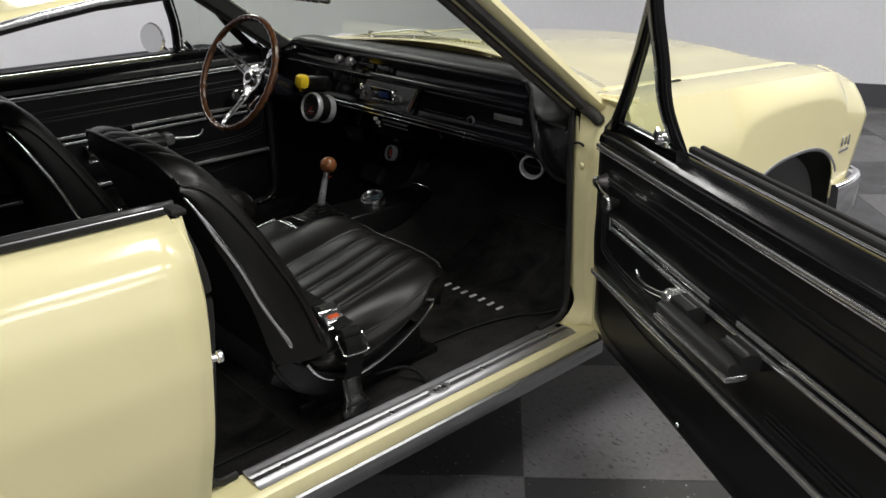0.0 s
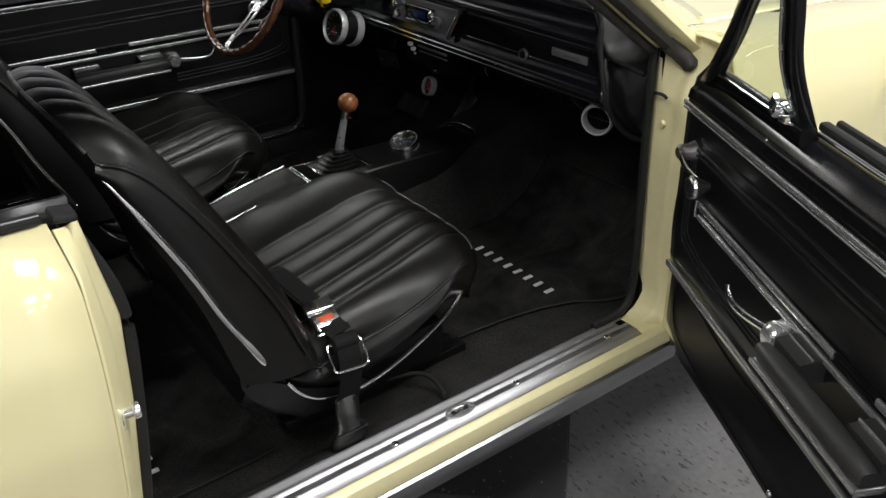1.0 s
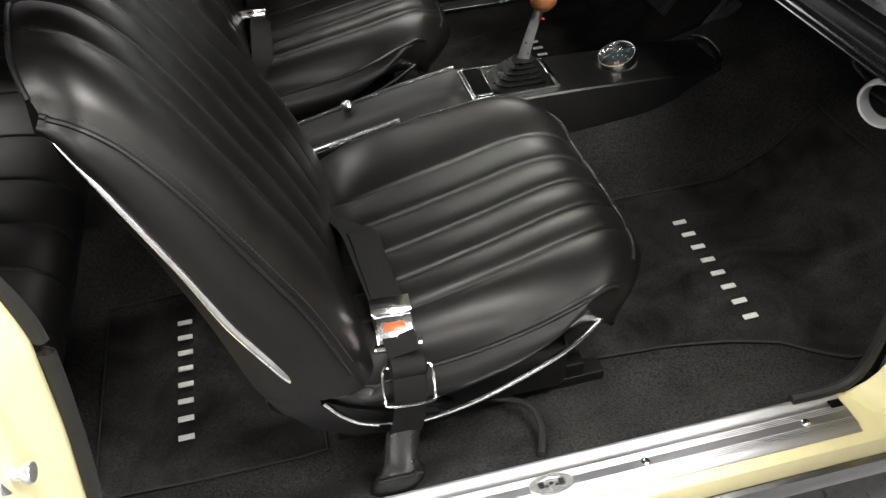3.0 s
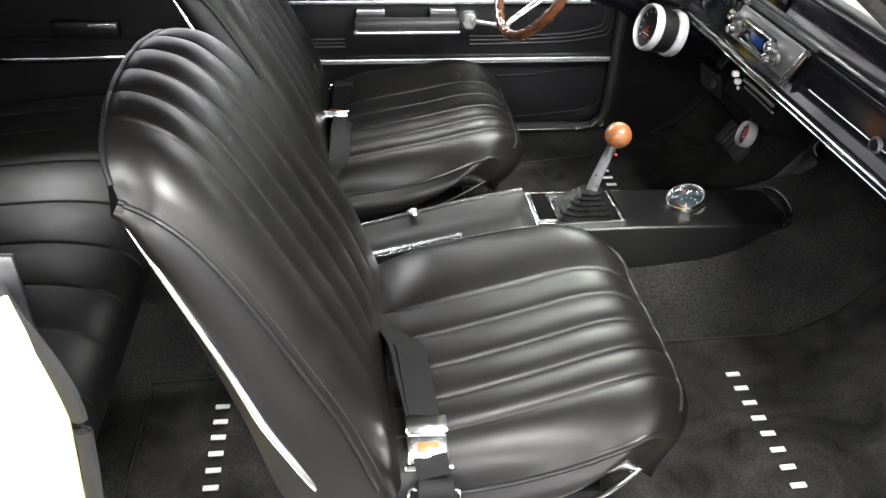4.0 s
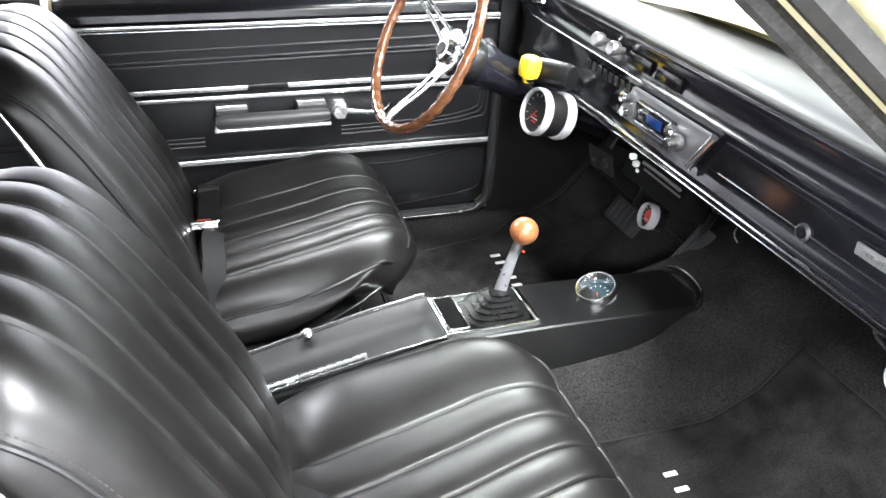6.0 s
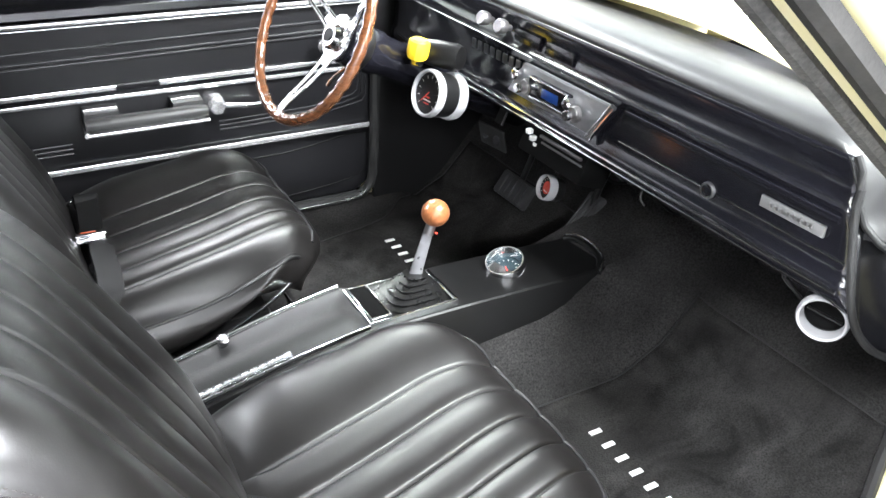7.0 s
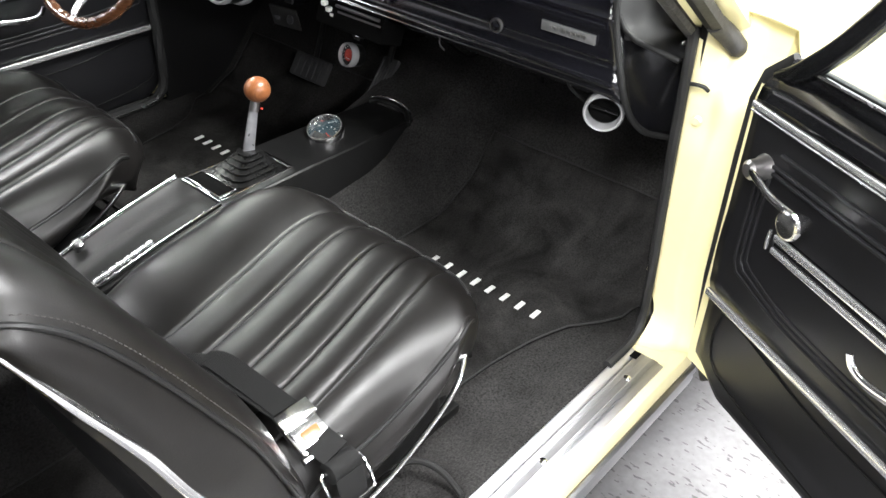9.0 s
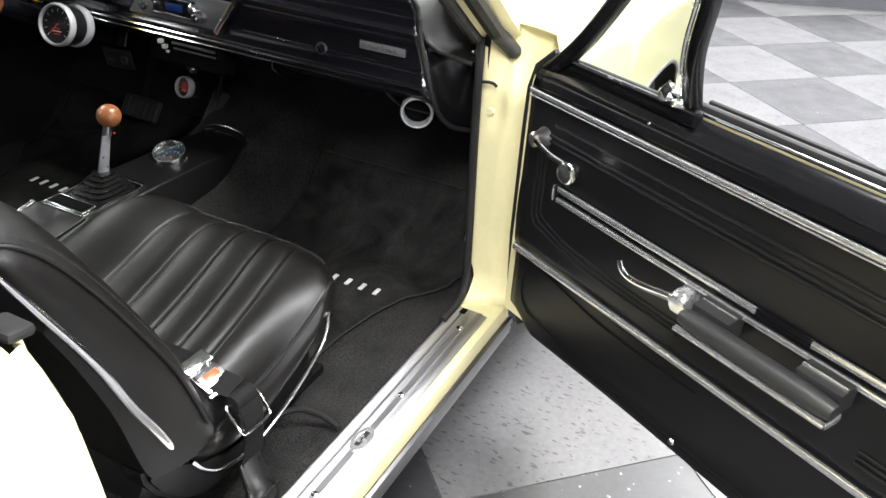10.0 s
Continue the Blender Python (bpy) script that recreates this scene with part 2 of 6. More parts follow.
def part(name, bm, mat, parent=None, label="", solid=0.0, sharp=35.0, out=None, offset=-1.0):
    """Links a bmesh, in world coordinates, as one mesh under a thing or a part; a sheet faces out and is thickened behind."""
    if out is not None:
        bm.normal_update()
        if sum((f.normal * f.calc_area() for f in bm.faces), Vector()).dot(Vector(out)) < 0:
            bmesh.ops.reverse_faces(bm, faces=bm.faces[:])
    ob = finish(name, bm, mat, sharp, out is None)
    if parent is not None:
        ob.parent = parent
        if parent.type == "EMPTY":
            ob.matrix_parent_inverse = Matrix.Translation(-Vector(parent.location))
    if solid:
        s = ob.modifiers.new("solid", "SOLIDIFY")
        s.thickness, s.offset = solid, offset
    if label:
        ob["label"] = label
    return ob


def spline(points, n):
    """n points along a smooth curve through the given ones, evenly by chord."""
    pts = [Vector(p) for p in points]
    ext = [2 * pts[0] - pts[1], *pts, 2 * pts[-1] - pts[-2]]
    fine = []
    for i in range(1, len(ext) - 2):
        a, b, c, d = ext[i - 1:i + 3]
        for k in range(16):
            t = k / 16
            fine.append(0.5 * (2 * b + (c - a) * t + (2 * a - 5 * b + 4 * c - d) * t * t + (3 * b - a - 3 * c + d) * t ** 3))
    fine.append(pts[-1])
    run = [0.0]
    for a, b in zip(fine, fine[1:]):
        run.append(run[-1] + (b - a).length)
    out, j = [], 0
    for i in range(n):
        want = run[-1] * i / (n - 1)
        while j < len(run) - 2 and run[j + 1] < want:
            j += 1
        span = run[j + 1] - run[j]
        out.append(fine[j].lerp(fine[j + 1], (want - run[j]) / span if span > 1e-9 else 0))
    return out


def line(points, n=2):
    """Points along straight runs, with n to each run."""
    pts = [Vector(p) for p in points]
    out = []
    for a, b in zip(pts, pts[1:]):
        out += [a.lerp(b, k / n) for k in range(n)]
    return out + [pts[-1]]


def loft(rings, closed=True, caps=True, bm=None):
    """Joins rings of equal length by quads."""
    bm = bm or bmesh.new()
    vs = [[bm.verts.new(p) for p in ring] for ring in rings]
    n = len(rings[0])
    for a, b in zip(vs, vs[1:]):
        for i in range(n if closed else n - 1):
            j = (i + 1) % n
            bm.faces.new((a[i], a[j], b[j], b[i]))
    if caps and closed:
        bm.faces.new(vs[0][::-1])
        bm.faces.new(vs[-1])
    return bm


def sweep(path, section, up=(0, 0, 1), bm=None, scale=None, closed=True):
    """A section of (side, up) pairs carried along a path."""
    path = [Vector(p) for p in path]
    up = Vector(up)
    rings = []
    for i, p in enumerate(path):
        t = (path[min(i + 1, len(path) - 1)] - path[max(i - 1, 0)]).normalized()
        side = t.cross(up)
        side = side.normalized() if side.length > 1e-5 else Vector((1, 0, 0))
        top = side.cross(t).normalized()
        k = scale(i / (len(path) - 1)) if scale else 1.0
        rings.append([p + side * a * k + top * b * k for a, b in section])
    return loft(rings, closed, closed, bm)


def circle(r, n=10, squash=1.0):
    return [(r * math.cos(2 * math.pi * k / n), r * squash * math.sin(2 * math.pi * k / n)) for k in range(n)]


def tube(path, r, n=10, bm=None, scale=None, up=(0.13, 0.21, 1)):
    return sweep(path, circle(r, n), up, bm, scale)


def rounded(w, h, r, n=4):
    """A rounded rectangle's outline."""
    out = []
    for cx, cy, a0 in ((w / 2 - r, h / 2 - r, 0), (-w / 2 + r, h / 2 - r, 90), (-w / 2 + r, -h / 2 + r, 180), (w / 2 - r, -h / 2 + r, 270)):
        out += [(cx + r * math.cos(radians(a0 + 90 * k / n)), cy + r * math.sin(radians(a0 + 90 * k / n))) for k in range(n + 1)]
    return out


def box(size, at=(0, 0, 0), turn=None, bevel=0.004, bm=None, segments=2):
    """A box with bevelled edges; turn is a matrix about its middle."""
    one = bmesh.new()
    bmesh.ops.create_cube(one, size=1)
    bmesh.ops.scale(one, vec=size, verts=one.verts)
    if bevel:
        bmesh.ops.bevel(one, geom=one.edges[:], offset=min(bevel, min(size) * 0.45), segments=segments, profile=0.5, affect="EDGES")
    m = Matrix.Translation(at) @ (turn.to_4x4() if turn is not None else Matrix())
    bmesh.ops.transform(one, matrix=m, verts=one.verts)
    return merge(bm, one)


def merge(bm, one):
    if bm is None:
        return one
    me = bpy.data.meshes.new("tmp")
    one.to_mesh(me)
    one.free()
    bm.from_mesh(me)
    bpy.data.meshes.remove(me)
    return bm


def axes(axis, up=(0, 0, 1)):
    """A frame whose z is the axis."""
    z = Vector(axis).normalized()
    x = Vector(up).cross(z)
    x = x.normalized() if x.length > 1e-4 else Vector((1, 0, 0))
    return Matrix((x, z.cross(x), z)).transposed()


def lathe(profile, at, axis, n=28, bm=None, wave=None, caps=True):
    """Turns (radius, height) pairs round an axis."""
    m = axes(axis)
    at = Vector(at)
    rings = []
    for r, h in profile:
        ring = []
        for k in range(n):
            a = 2 * math.pi * k / n
            rr = max(r, 1e-5) * (wave(a) if wave else 1.0)
            ring.append(at + m @ Vector((rr * math.cos(a), rr * math.sin(a), h)))
        rings.append(ring)
    return merge(bm, loft(rings, True, caps)) if bm else loft(rings, True, caps)


def surface(f, nu, nv):
    """A sheet from f(u, v) with u and v from 0 to 1."""
    return loft([[f(i / nu, j / nv) for i in range(nu + 1)] for j in range(nv + 1)], False, False)


def slab(outline, a, b, bm=None):
    """A prism between two copies of an outline moved by the vectors a and b."""
    return loft([[Vector(p) + Vector(a) for p in outline], [Vector(p) + Vector(b) for p in outline]], True, True, bm)


def smooth(t):
    t = min(max(t, 0.0), 1.0)
    return t * t * (3 - 2 * t)


def interp(x, pairs):
    return float(np.interp(x, [p[0] for p in pairs], [p[1] for p in pairs]))


# ---- the room ----
CORNERS = [(10.15, -11.0), (2.85, 6.2), (-7.0, 6.2), (-7.0, -11.0)]
for name, i in (("wall_front", 0), ("wall_left", 1), ("wall_back", 2), ("wall_right", 3)):
    a, b = Vector(CORNERS[i]).to_3d(), Vector(CORNERS[(i + 1) % 4]).to_3d()
    out = Vector((b - a).cross((0, 0, 1))).normalized() * 0.15
    bm = slab([a, b, b + out, a + out], (0, 0, 0), (0, 0, CEILING))
    w = part(name, bm, WALL)
    tagged(w, "pale grey painted showroom wall", "wall", kind="structure")
    inward = -out.normalized()
    bm = slab([a + inward * 0.003, b + inward * 0.003, b + inward * 0.022, a + inward * 0.022], (0, 0, 0.002), (0, 0, 0.17))
    t = part("baseboard", bm, BASE)
    tagged(t, "dark grey baseboard along the wall", "baseboard", kind="structure")
bm = slab([Vector(c).to_3d() for c in CORNERS], (0, 0, CEILING + 0.002), (0, 0, CEILING + 0.15))
tagged(part("ceiling", bm, CEIL), "plain grey showroom ceiling", "ceiling", kind="structure")

# assumed light sources, added overhead out of view
for x, y, watts in LIGHTS:
    f = thing("ceiling_light", (x, y, CEILING), "white light panel added out of view on the ceiling", "light", "ceiling lights")
    bm = bmesh.new()
    for sx, sy, lx, ly in ((0, PANEL_Y / 2 + 0.015, PANEL_X + 0.06, 0.03), (0, -PANEL_Y / 2 - 0.015, PANEL_X + 0.06, 0.03), (PANEL_X / 2 + 0.015, 0, 0.03, PANEL_Y), (-PANEL_X / 2 - 0.015, 0, 0.03, PANEL_Y)):
        box((lx, ly, 0.07), (x + sx, y + sy, CEILING - 0.036), bm=bm)
    part("frame", bm, SATIN, f)
    part("diffuser", box((PANEL_X - 0.004, PANEL_Y - 0.004, 0.01), (x, y, CEILING - 0.02), bevel=0), LAMP, f)
    data = bpy.data.lights.new("light", "AREA")
    data.shape, data.size, data.size_y, data.energy, data.color = "RECTANGLE", PANEL_X - 0.04, PANEL_Y - 0.04, watts, (1.0, 0.975, 0.93)
    lamp = new("lamp", data)
    lamp.matrix_world = pose(x, y, CEILING - 0.08)

# ---- the car's shell ----
car = thing("car", (0, 0, 0.0), "cream yellow two-door hardtop coupe with black interior, passenger door open", "car")


def side_y(z, taper=0.0):
    """Half width of the body's flank at a height."""
    return interp(z, [(0.22, 0.872), (0.30, 0.878), (0.40, 0.905), (0.55, 0.926), (0.70, 0.932), (0.82, 0.922), (0.90, 0.897), (0.935, 0.868), (0.958, 0.832)]) - taper


for s in (-1, 1):
    # rear quarter panel
    def quarter(u, v, s=s):
        z = 0.30 + (0.958 - 0.30) * u
        edge = interp(z, [(0.3, -0.655), (0.455, -0.64), (0.6, -0.622), (0.75, -0.612), (0.9, -0.606), (0.958, -0.614)])
        x = edge + (-2.1 - edge) * v
        return V(x, s * side_y(z), z + 0.03 * smooth(v * 1.3) * (u > 0.8) * (u - 0.8) * 5)
    part("quarter_panel", surface(quarter, 28, 24), YELLOW, car, solid=0.004, out=(0, s, 0))
    # jamb behind the door opening
    def jamb(u, v, s=s):
        z = 0.335 + (0.950 - 0.012 * v - 0.335) * u
        xo = interp(z, [(0.3, -0.654), (0.455, -0.639), (0.6, -0.621), (0.75, -0.611), (0.9, -0.605), (0.958, -0.613)])
        xi = interp(z, [(0.3, -0.600), (0.467, -0.583), (0.652, -0.560), (0.79, -0.550), (0.86, -0.560), (0.94, -0.572)])
        yo, yi = side_y(z) - 0.008, 0.80
        step = 0.006 * (smooth((v - 0.45) * 12) - 0.5)
        return V(xo + (xi - xo) * v - step, s * (yo + (yi - yo) * v), z)
    part("door_jamb", surface(jamb, 24, 14), JAMB, car, solid=0.004, out=(1, s, 0))
    path = spline([(-0.590, s * 0.785, 0.940), (-0.580, s * 0.793, 0.915), (-0.548, s * 0.796, 0.80), (-0.556, s * 0.796, 0.652), (-0.580, s * 0.796, 0.467), (-0.596, s * 0.79, 0.385), (-0.575, s * 0.783, 0.352), (-0.53, s * 0.779, 0.347)], 40)
    part("weatherstrip", sweep(path, circle(0.007, 8, 1.4)), RUBBER, car, "black rubber door seal")
    # belt moulding with a rubber end cap
    path = [V(-2.0, s * 0.835, 0.985), V(-1.2, s * 0.834, 0.978), V(-0.62, s * 0.828, 0.966)]
    part("belt_seal", sweep(path, rounded(0.016, 0.012, 0.004, 2)), RUBBER, car, "black rubber seal along the belt")
    part("belt_moulding", sweep([p + V(0, s * 0.006, 0.005) for p in path], rounded(0.004, 0.003, 0.001, 1)), ROCKER_METAL, car, "thin dull moulding along the belt")
    path = [V(-2.0, s * 0.785, 0.962), V(-1.2, s * 0.785, 0.955), V(-0.60, s * 0.782, 0.940)]
    part("window_channel", sweep(path, rounded(0.04, 0.012, 0.004, 2)), RUBBER, car)
    bm = box((0.030, 0.040, 0.012), (-0.592, s * 0.812, 0.956), pose(0, 0, 0, 0, 8, 0).to_3x3(), 0.005)
    part("end_cap", bm, RUBBER, car, "black rubber cap at the belt's front end")
    # rocker panel, moulding and scuff plate
    sec = [(0.842, 0.338), (0.852, 0.337), (0.862, 0.330), (0.868, 0.302), (0.866, 0.296), (0.80, 0.26), (0.775, 0.30), (0.775, 0.338)]
    bm = loft([[V(x, s * a, b) for a, b in sec] for x in (-0.66, -0.3, 0.1, 0.56)])
    part("rocker_panel", bm, JAMB, car)
    sec = [(0.8705, 0.300), (0.877, 0.297), (0.879, 0.286), (0.873, 0.280), (0.876, 0.268), (0.873, 0.252), (0.862, 0.246), (0.858, 0.29)]
    bm = loft([[V(x, s * a, b) for a, b in sec] for x in (-0.66, 0.0, 0.565)])
    part("rocker_moulding", bm, ROCKER_METAL, car, "bright metal moulding under the door opening")
    sec = [(0.848, 0.3385), (0.8485, 0.3405), (0.838, 0.3425), (0.834, 0.345), *[(0.8335 - 0.0014 * k, 0.3452 if k % 2 else 0.3445) for k in range(8)], (0.822, 0.345), (0.810, 0.345), *[(0.8095 - 0.0014 * k, 0.3452 if k % 2 else 0.3445) for k in range(8)], (0.797, 0.345), (0.795, 0.3425), (0.788, 0.3425), (0.780, 0.347), (0.775, 0.347), (0.772, 0.340), (0.780, 0.338)]
    bm = loft([[V(x, s * a, b) for a, b in sec] for x in [-0.515 + 0.09 * k for k in range(12)]])
    plate = part("scuff_plate", bm, BRUSHED, car, "ribbed aluminium door sill plate")
    part("end_notch", box((0.020, 0.014, 0.002), (0.462, s * 0.796, 0.3462), None, 0.0008), VOID, plate, "dark slot at the plate's end")
    for x in (-0.44, -0.149, 0.143, 0.40):
        bm = lathe([(0.0, 0.003), (0.004, 0.0028), (0.0065, 0.0015), (0.0072, 0.0)], (x, s * 0.816, 0.345), (0, 0, 1), 14)
        part("screw", bm, CHROME, plate)
    bm = lathe([(0.0, 0.002), (0.6, 0.002), (0.62, 0.0035), (0.95, 0.0035), (1.0, 0.0)], (0, 0, 0), (0, 0, 1), 36)
    bmesh.ops.transform(bm, matrix=pose(0, s * 0.816, 0.345) @ Matrix.Diagonal((0.034, 0.017, 1, 1)), verts=bm.verts)
    em = part("emblem", bm, BRIGHT_TRIM, plate, "oval embossed badge")
    bm = bmesh.new()
    for k in range(5):
        box((0.005 + 0.003 * (k in (0, 4)), 0.004 + 0.006 * (k % 4 == 0), 0.002), (-0.015 + 0.0075 * k, s * (0.816 + 0.003 * (k % 2)), 0.3478), None, 0.0006, bm)
    part("relief", bm, DIAL, em)

# striker on the rear jamb
bm = lathe([(0.0, 0.007), (0.019, 0.007), (0.021, 0.004), (0.021, -0.012)], (-0.603, -0.879, 0.690), (0.95, -0.12, 0.0), 20)
lathe([(0.0075, 0.0), (0.0075, 0.020), (0.009, 0.021), (0.0115, 0.022), (0.0115, 0.028), (0.0105, 0.030), (0.0, 0.030)], (-0.603, -0.879, 0.690), (0.95, -0.12, 0), 18, bm)
part("door_striker", bm, BRIGHT_TRIM, car, "round steel door striker pin")


# hinge pillar with the pressed face that the door shuts on
def pillar_face(u, v, s=-1):
    z = 0.34 + (0.972 - 0.34) * v
    y = interp(u, [(0, 0.745), (0.1, 0.752), (0.92, 0.872), (1, 0.884)])
    y += 0.032 * smooth((0.47 - z) / 0.09) * (1 - u)
    x = 0.552 + 0.012 * smooth((u - 0.45) * 5) - 0.035 * smooth((0.40 - z) / 0.07) * (1 - 0.5 * u)
    x += 0.02 * smooth((u - 0.9) * 10) + 0.010 * math.exp(-((z - 0.79) / 0.045) ** 2 - ((y - 0.795) / 0.02) ** 2) - 0.028 * smooth((0.36 - z) / 0.02) * (1 - u)
    x += (0.03 * (z - 0.65) if z > 0.65 else 0.0) + 0.05 * smooth((z - 0.80) / 0.16) * smooth((u - 0.12) * 4)
    return V(x, s * y, z)


for s in (-1,):
    part("hinge_pillar", surface(lambda u, v, s=s: pillar_face(u, v, s), 24, 40), JAMB, car, solid=0.004, out=(-1, 0, 0))
    bm = box((0.08, 0.10, 0.50), (0.635, s * 0.80, 0.59), None, 0.01)
    part("pillar_box", bm, JAMB, car)
bm = lathe([(0.0, 0.006), (0.007, 0.006), (0.009, 0.0)], (0.556, -0.776, 0.785), (-1, 0, 0), 12)
part("bolt", bm, JAMB, car)
bm = tube(spline([(0.552, -0.748, 0.842), (0.541, -0.764, 0.850), (0.543, -0.780, 0.850), (0.548, -0.787, 0.843)], 14), 0.0034, 8)
part("door_wire_loop", bm, RUBBER, car, "short black loop of wiring at the pillar")
path = spline([(0.553, -0.742, 0.935), (0.541, -0.748, 0.88), (0.538, -0.752, 0.74), (0.535, -0.758, 0.60), (0.528, -0.766, 0.45), (0.512, -0.772, 0.378), (0.475, -0.774, 0.352), (0.40, -0.774, 0.349)], 44)
part("windlace", sweep(path, circle(0.009, 8)), RUBBER, car, "black rubber edging round the door opening")

# windscreen pillars
def pillar_point(x, a, b, s):
    """A place on a pillar: x along it, a out from the middle of the car, b square above its inner line."""
    return V(x + 0.586 * b, s * a, 1.261 - 0.722 * (x - 0.085) + 0.81 * b)


RUN = [0.62 - 0.62 * k / 12 for k in range(13)]
for s in (-1, 1):
    def band(outline, xs=RUN, s=s):
        return loft([[pillar_point(x, a, b, s) for a, b in outline] for x in xs])
    part("windscreen_pillar", band([(0.743, 0.008), (0.748, 0.017), (0.762, 0.024), (0.792, 0.032), (0.806, 0.044), (0.802, 0.060), (0.745, 0.072), (0.717, 0.060), (0.717, 0.020)]), YELLOW, car)
    part("pillar_garnish", band([(0.740, 0.002), (0.7425, 0.014), (0.7165, 0.062), (0.700, 0.052), (0.704, 0.008)]), DASH_PAD, car, "black inner pillar garnish")
    part("door_gasket", band([(0.763, 0.008), (0.763, 0.021), (0.767, 0.024), (0.770, 0.016), (0.774, 0.015), (0.777, 0.024), (0.781, 0.026), (0.784, 0.018), (0.788, 0.022), (0.791, 0.026), (0.791, 0.012), (0.780, 0.005)], [0.548 - 0.548 * k / 12 for k in range(13)]), GASKET, car, "grooved black rubber gasket on the windscreen pillar")
    path = spline([pillar_point(0.530, 0.777, 0.018, s), pillar_point(0.548, 0.780, 0.018, s), pillar_point(0.572, 0.792, 0.014, s), pillar_point(0.590, 0.808, 0.004, s)], 20)
    bm = sweep(path, circle(0.017, 12, 0.85), (0, s, 0), scale=lambda t: 1.0 if t < 0.9 else 1.0 - 4.0 * (t - 0.9))
    part("gasket_end", bm, GASKET, car, "moulded rubber end of the gasket")
    path = [pillar_point(x, 0.735, 0.003, s) for x in [0.548 - 0.55 * k / 14 for k in range(15)]]
    part("windlace", sweep(path, circle(0.0115, 8)), SEAL, car, "grey cloth edging along the windscreen pillar")

# windscreen, cowl, hood and fenders
def glass_edge(y, up):
    k = 1 - (y / 0.725) ** 2
    b = V(0.64 + 0.18 * k, y, 0.905 + 0.095 * smooth(k * 2.5))
    t = V(0.06 + 0.12 * k, y, 1.315 + 0.03 * k)
    return b.lerp(t, up)


ws = part("windscreen", surface(lambda u, v: glass_edge(-0.725 + 1.45 * u, v), 24, 8), GLASS, car, "clear windscreen glass")
ws.visible_shadow = False


def hood(u, v):
    y = -0.735 + 1.47 * u
    x = 0.86 - 0.16 * (y / 0.735) ** 2 + v * (2.0 - 0.86 + 0.16 * (y / 0.735) ** 2)
    crown = 0.058 * (1 - smooth(abs(y) / 0.735)) + 0.008 * math.exp(-((abs(y) - 0.40) / 0.10) ** 2) * smooth((x - 1.0) * 3)
    return V(x, y, 0.961 - 0.062 * (x - 0.71) / 1.11 + crown * (1 - 0.4 * v) - 0.05 * smooth((v - 0.80) * 5))


part("hood", surface(hood, 36, 28), YELLOW, car, "cream yellow bonnet with a low centre crown", solid=0.006, out=(0, 0, 1))
def cowl(u, v):
    y = -0.78 + 1.56 * u
    return V(0.595 + 0.17 * (1 - (y / 0.735) ** 2) + (0.135 + 0.01 * (1 - (y / 0.735) ** 2)) * v, y, 0.958 + 0.050 * (1 - (y / 0.78) ** 2) - 0.008 * v)
part("cowl_panel", surface(cowl, 30, 4), YELLOW, car, solid=0.004, out=(0, 0, 1))
bm = bmesh.new()
for k in range(46):
    u = 0.16 + 0.62 * k / 45
    p = cowl(u, 0.74)
    box((0.030, 0.007, 0.004), p + V(0, 0, 0.003), None, 0.001, bm)
part("cowl_vent", bm, RUBBER, car, "row of dark cowl vent slots")
for y0, y1 in ((0.45, 0.0), (-0.10, -0.56)):
    w = thing("wiper", (0.80, y0, 1.0), "slim grey metal windscreen wiper resting on the cowl", "wiper", "windscreen wipers")
    a, b = cowl(0.5 + y0 / 1.56, 0.62) + V(0, 0, 0.014), cowl(0.5 + y1 / 1.56, 0.46) + V(0.0, 0, 0.016)
    mid = a.lerp(b, 0.5) + V(0.0, 0, 0.018)
    part("arm", tube(spline([a, mid, a.lerp(b, 0.75)], 12), 0.004, 8), SATIN, w)
    part("blade", sweep(line([a.lerp(b, 0.35) + V(-0.02, 0, -0.006), b + V(0, 0, -0.006)], 8), rounded(0.005, 0.008, 0.0015, 1)), SATIN, w)
    part("pivot", lathe([(0.014, -0.016), (0.014, 0.004), (0.009, 0.010), (0.0, 0.010)], a, (0, 0, 1), 14), SATIN, w)

AXLE = 1.460
ARCH_A, ARCH_B = 0.36, 0.312


def arch(deg, grow=0.0):
    """A place (x, z) on the flattened wheel arch."""
    c, q = math.cos(radians(deg)), math.sin(radians(deg))
    return AXLE + math.copysign(abs(c) ** (2 / 2.6), c) * (ARCH_A + grow), 0.35 + math.copysign(abs(q) ** (2 / 2.6), q) * (ARCH_B + grow)


def fender(u, v, s):
    """Front fender: u runs from the hood gap down the flank, v forward."""
    x = 0.595 + 1.355 * v
    top = 0.961 - 0.062 * (x - 0.71) / 1.11
    tip = smooth((x - 1.70) / 0.25)
    if u < 0.25:
        k = u / 0.25
        y = 0.742 + (0.885 - 0.742) * k
        z = top + 0.002 * math.sin(k * math.pi) - 0.010 * k * k - 0.055 * tip * (0.3 + 0.7 * k)
    else:
        k = (u - 0.25) / 0.75
        z_top, z_bot = top - 0.010 - 0.055 * tip, 0.30
        if abs(x - AXLE) < ARCH_A:
            z_bot = max(z_bot, 0.35 + ARCH_B * (1 - (abs(x - AXLE) / ARCH_A) ** 2.6) ** (1 / 2.6))
        if x > AXLE + 0.33:
            z_bot = 0.44
        z = z_top + (z_bot - z_top) * k
        y = 0.885 + 0.047 * math.sin(min(k * 3.0, 1) * math.pi / 2) - 0.04 * smooth((0.50 - z) / 0.3)
    return V(x + tip * (-0.02 * u * 4 if u < 0.25 else interp((u - 0.25) / 0.75, [(0, -0.02), (0.31, 0.022), (0.75, -0.05), (1, -0.09)])), s * y, z)


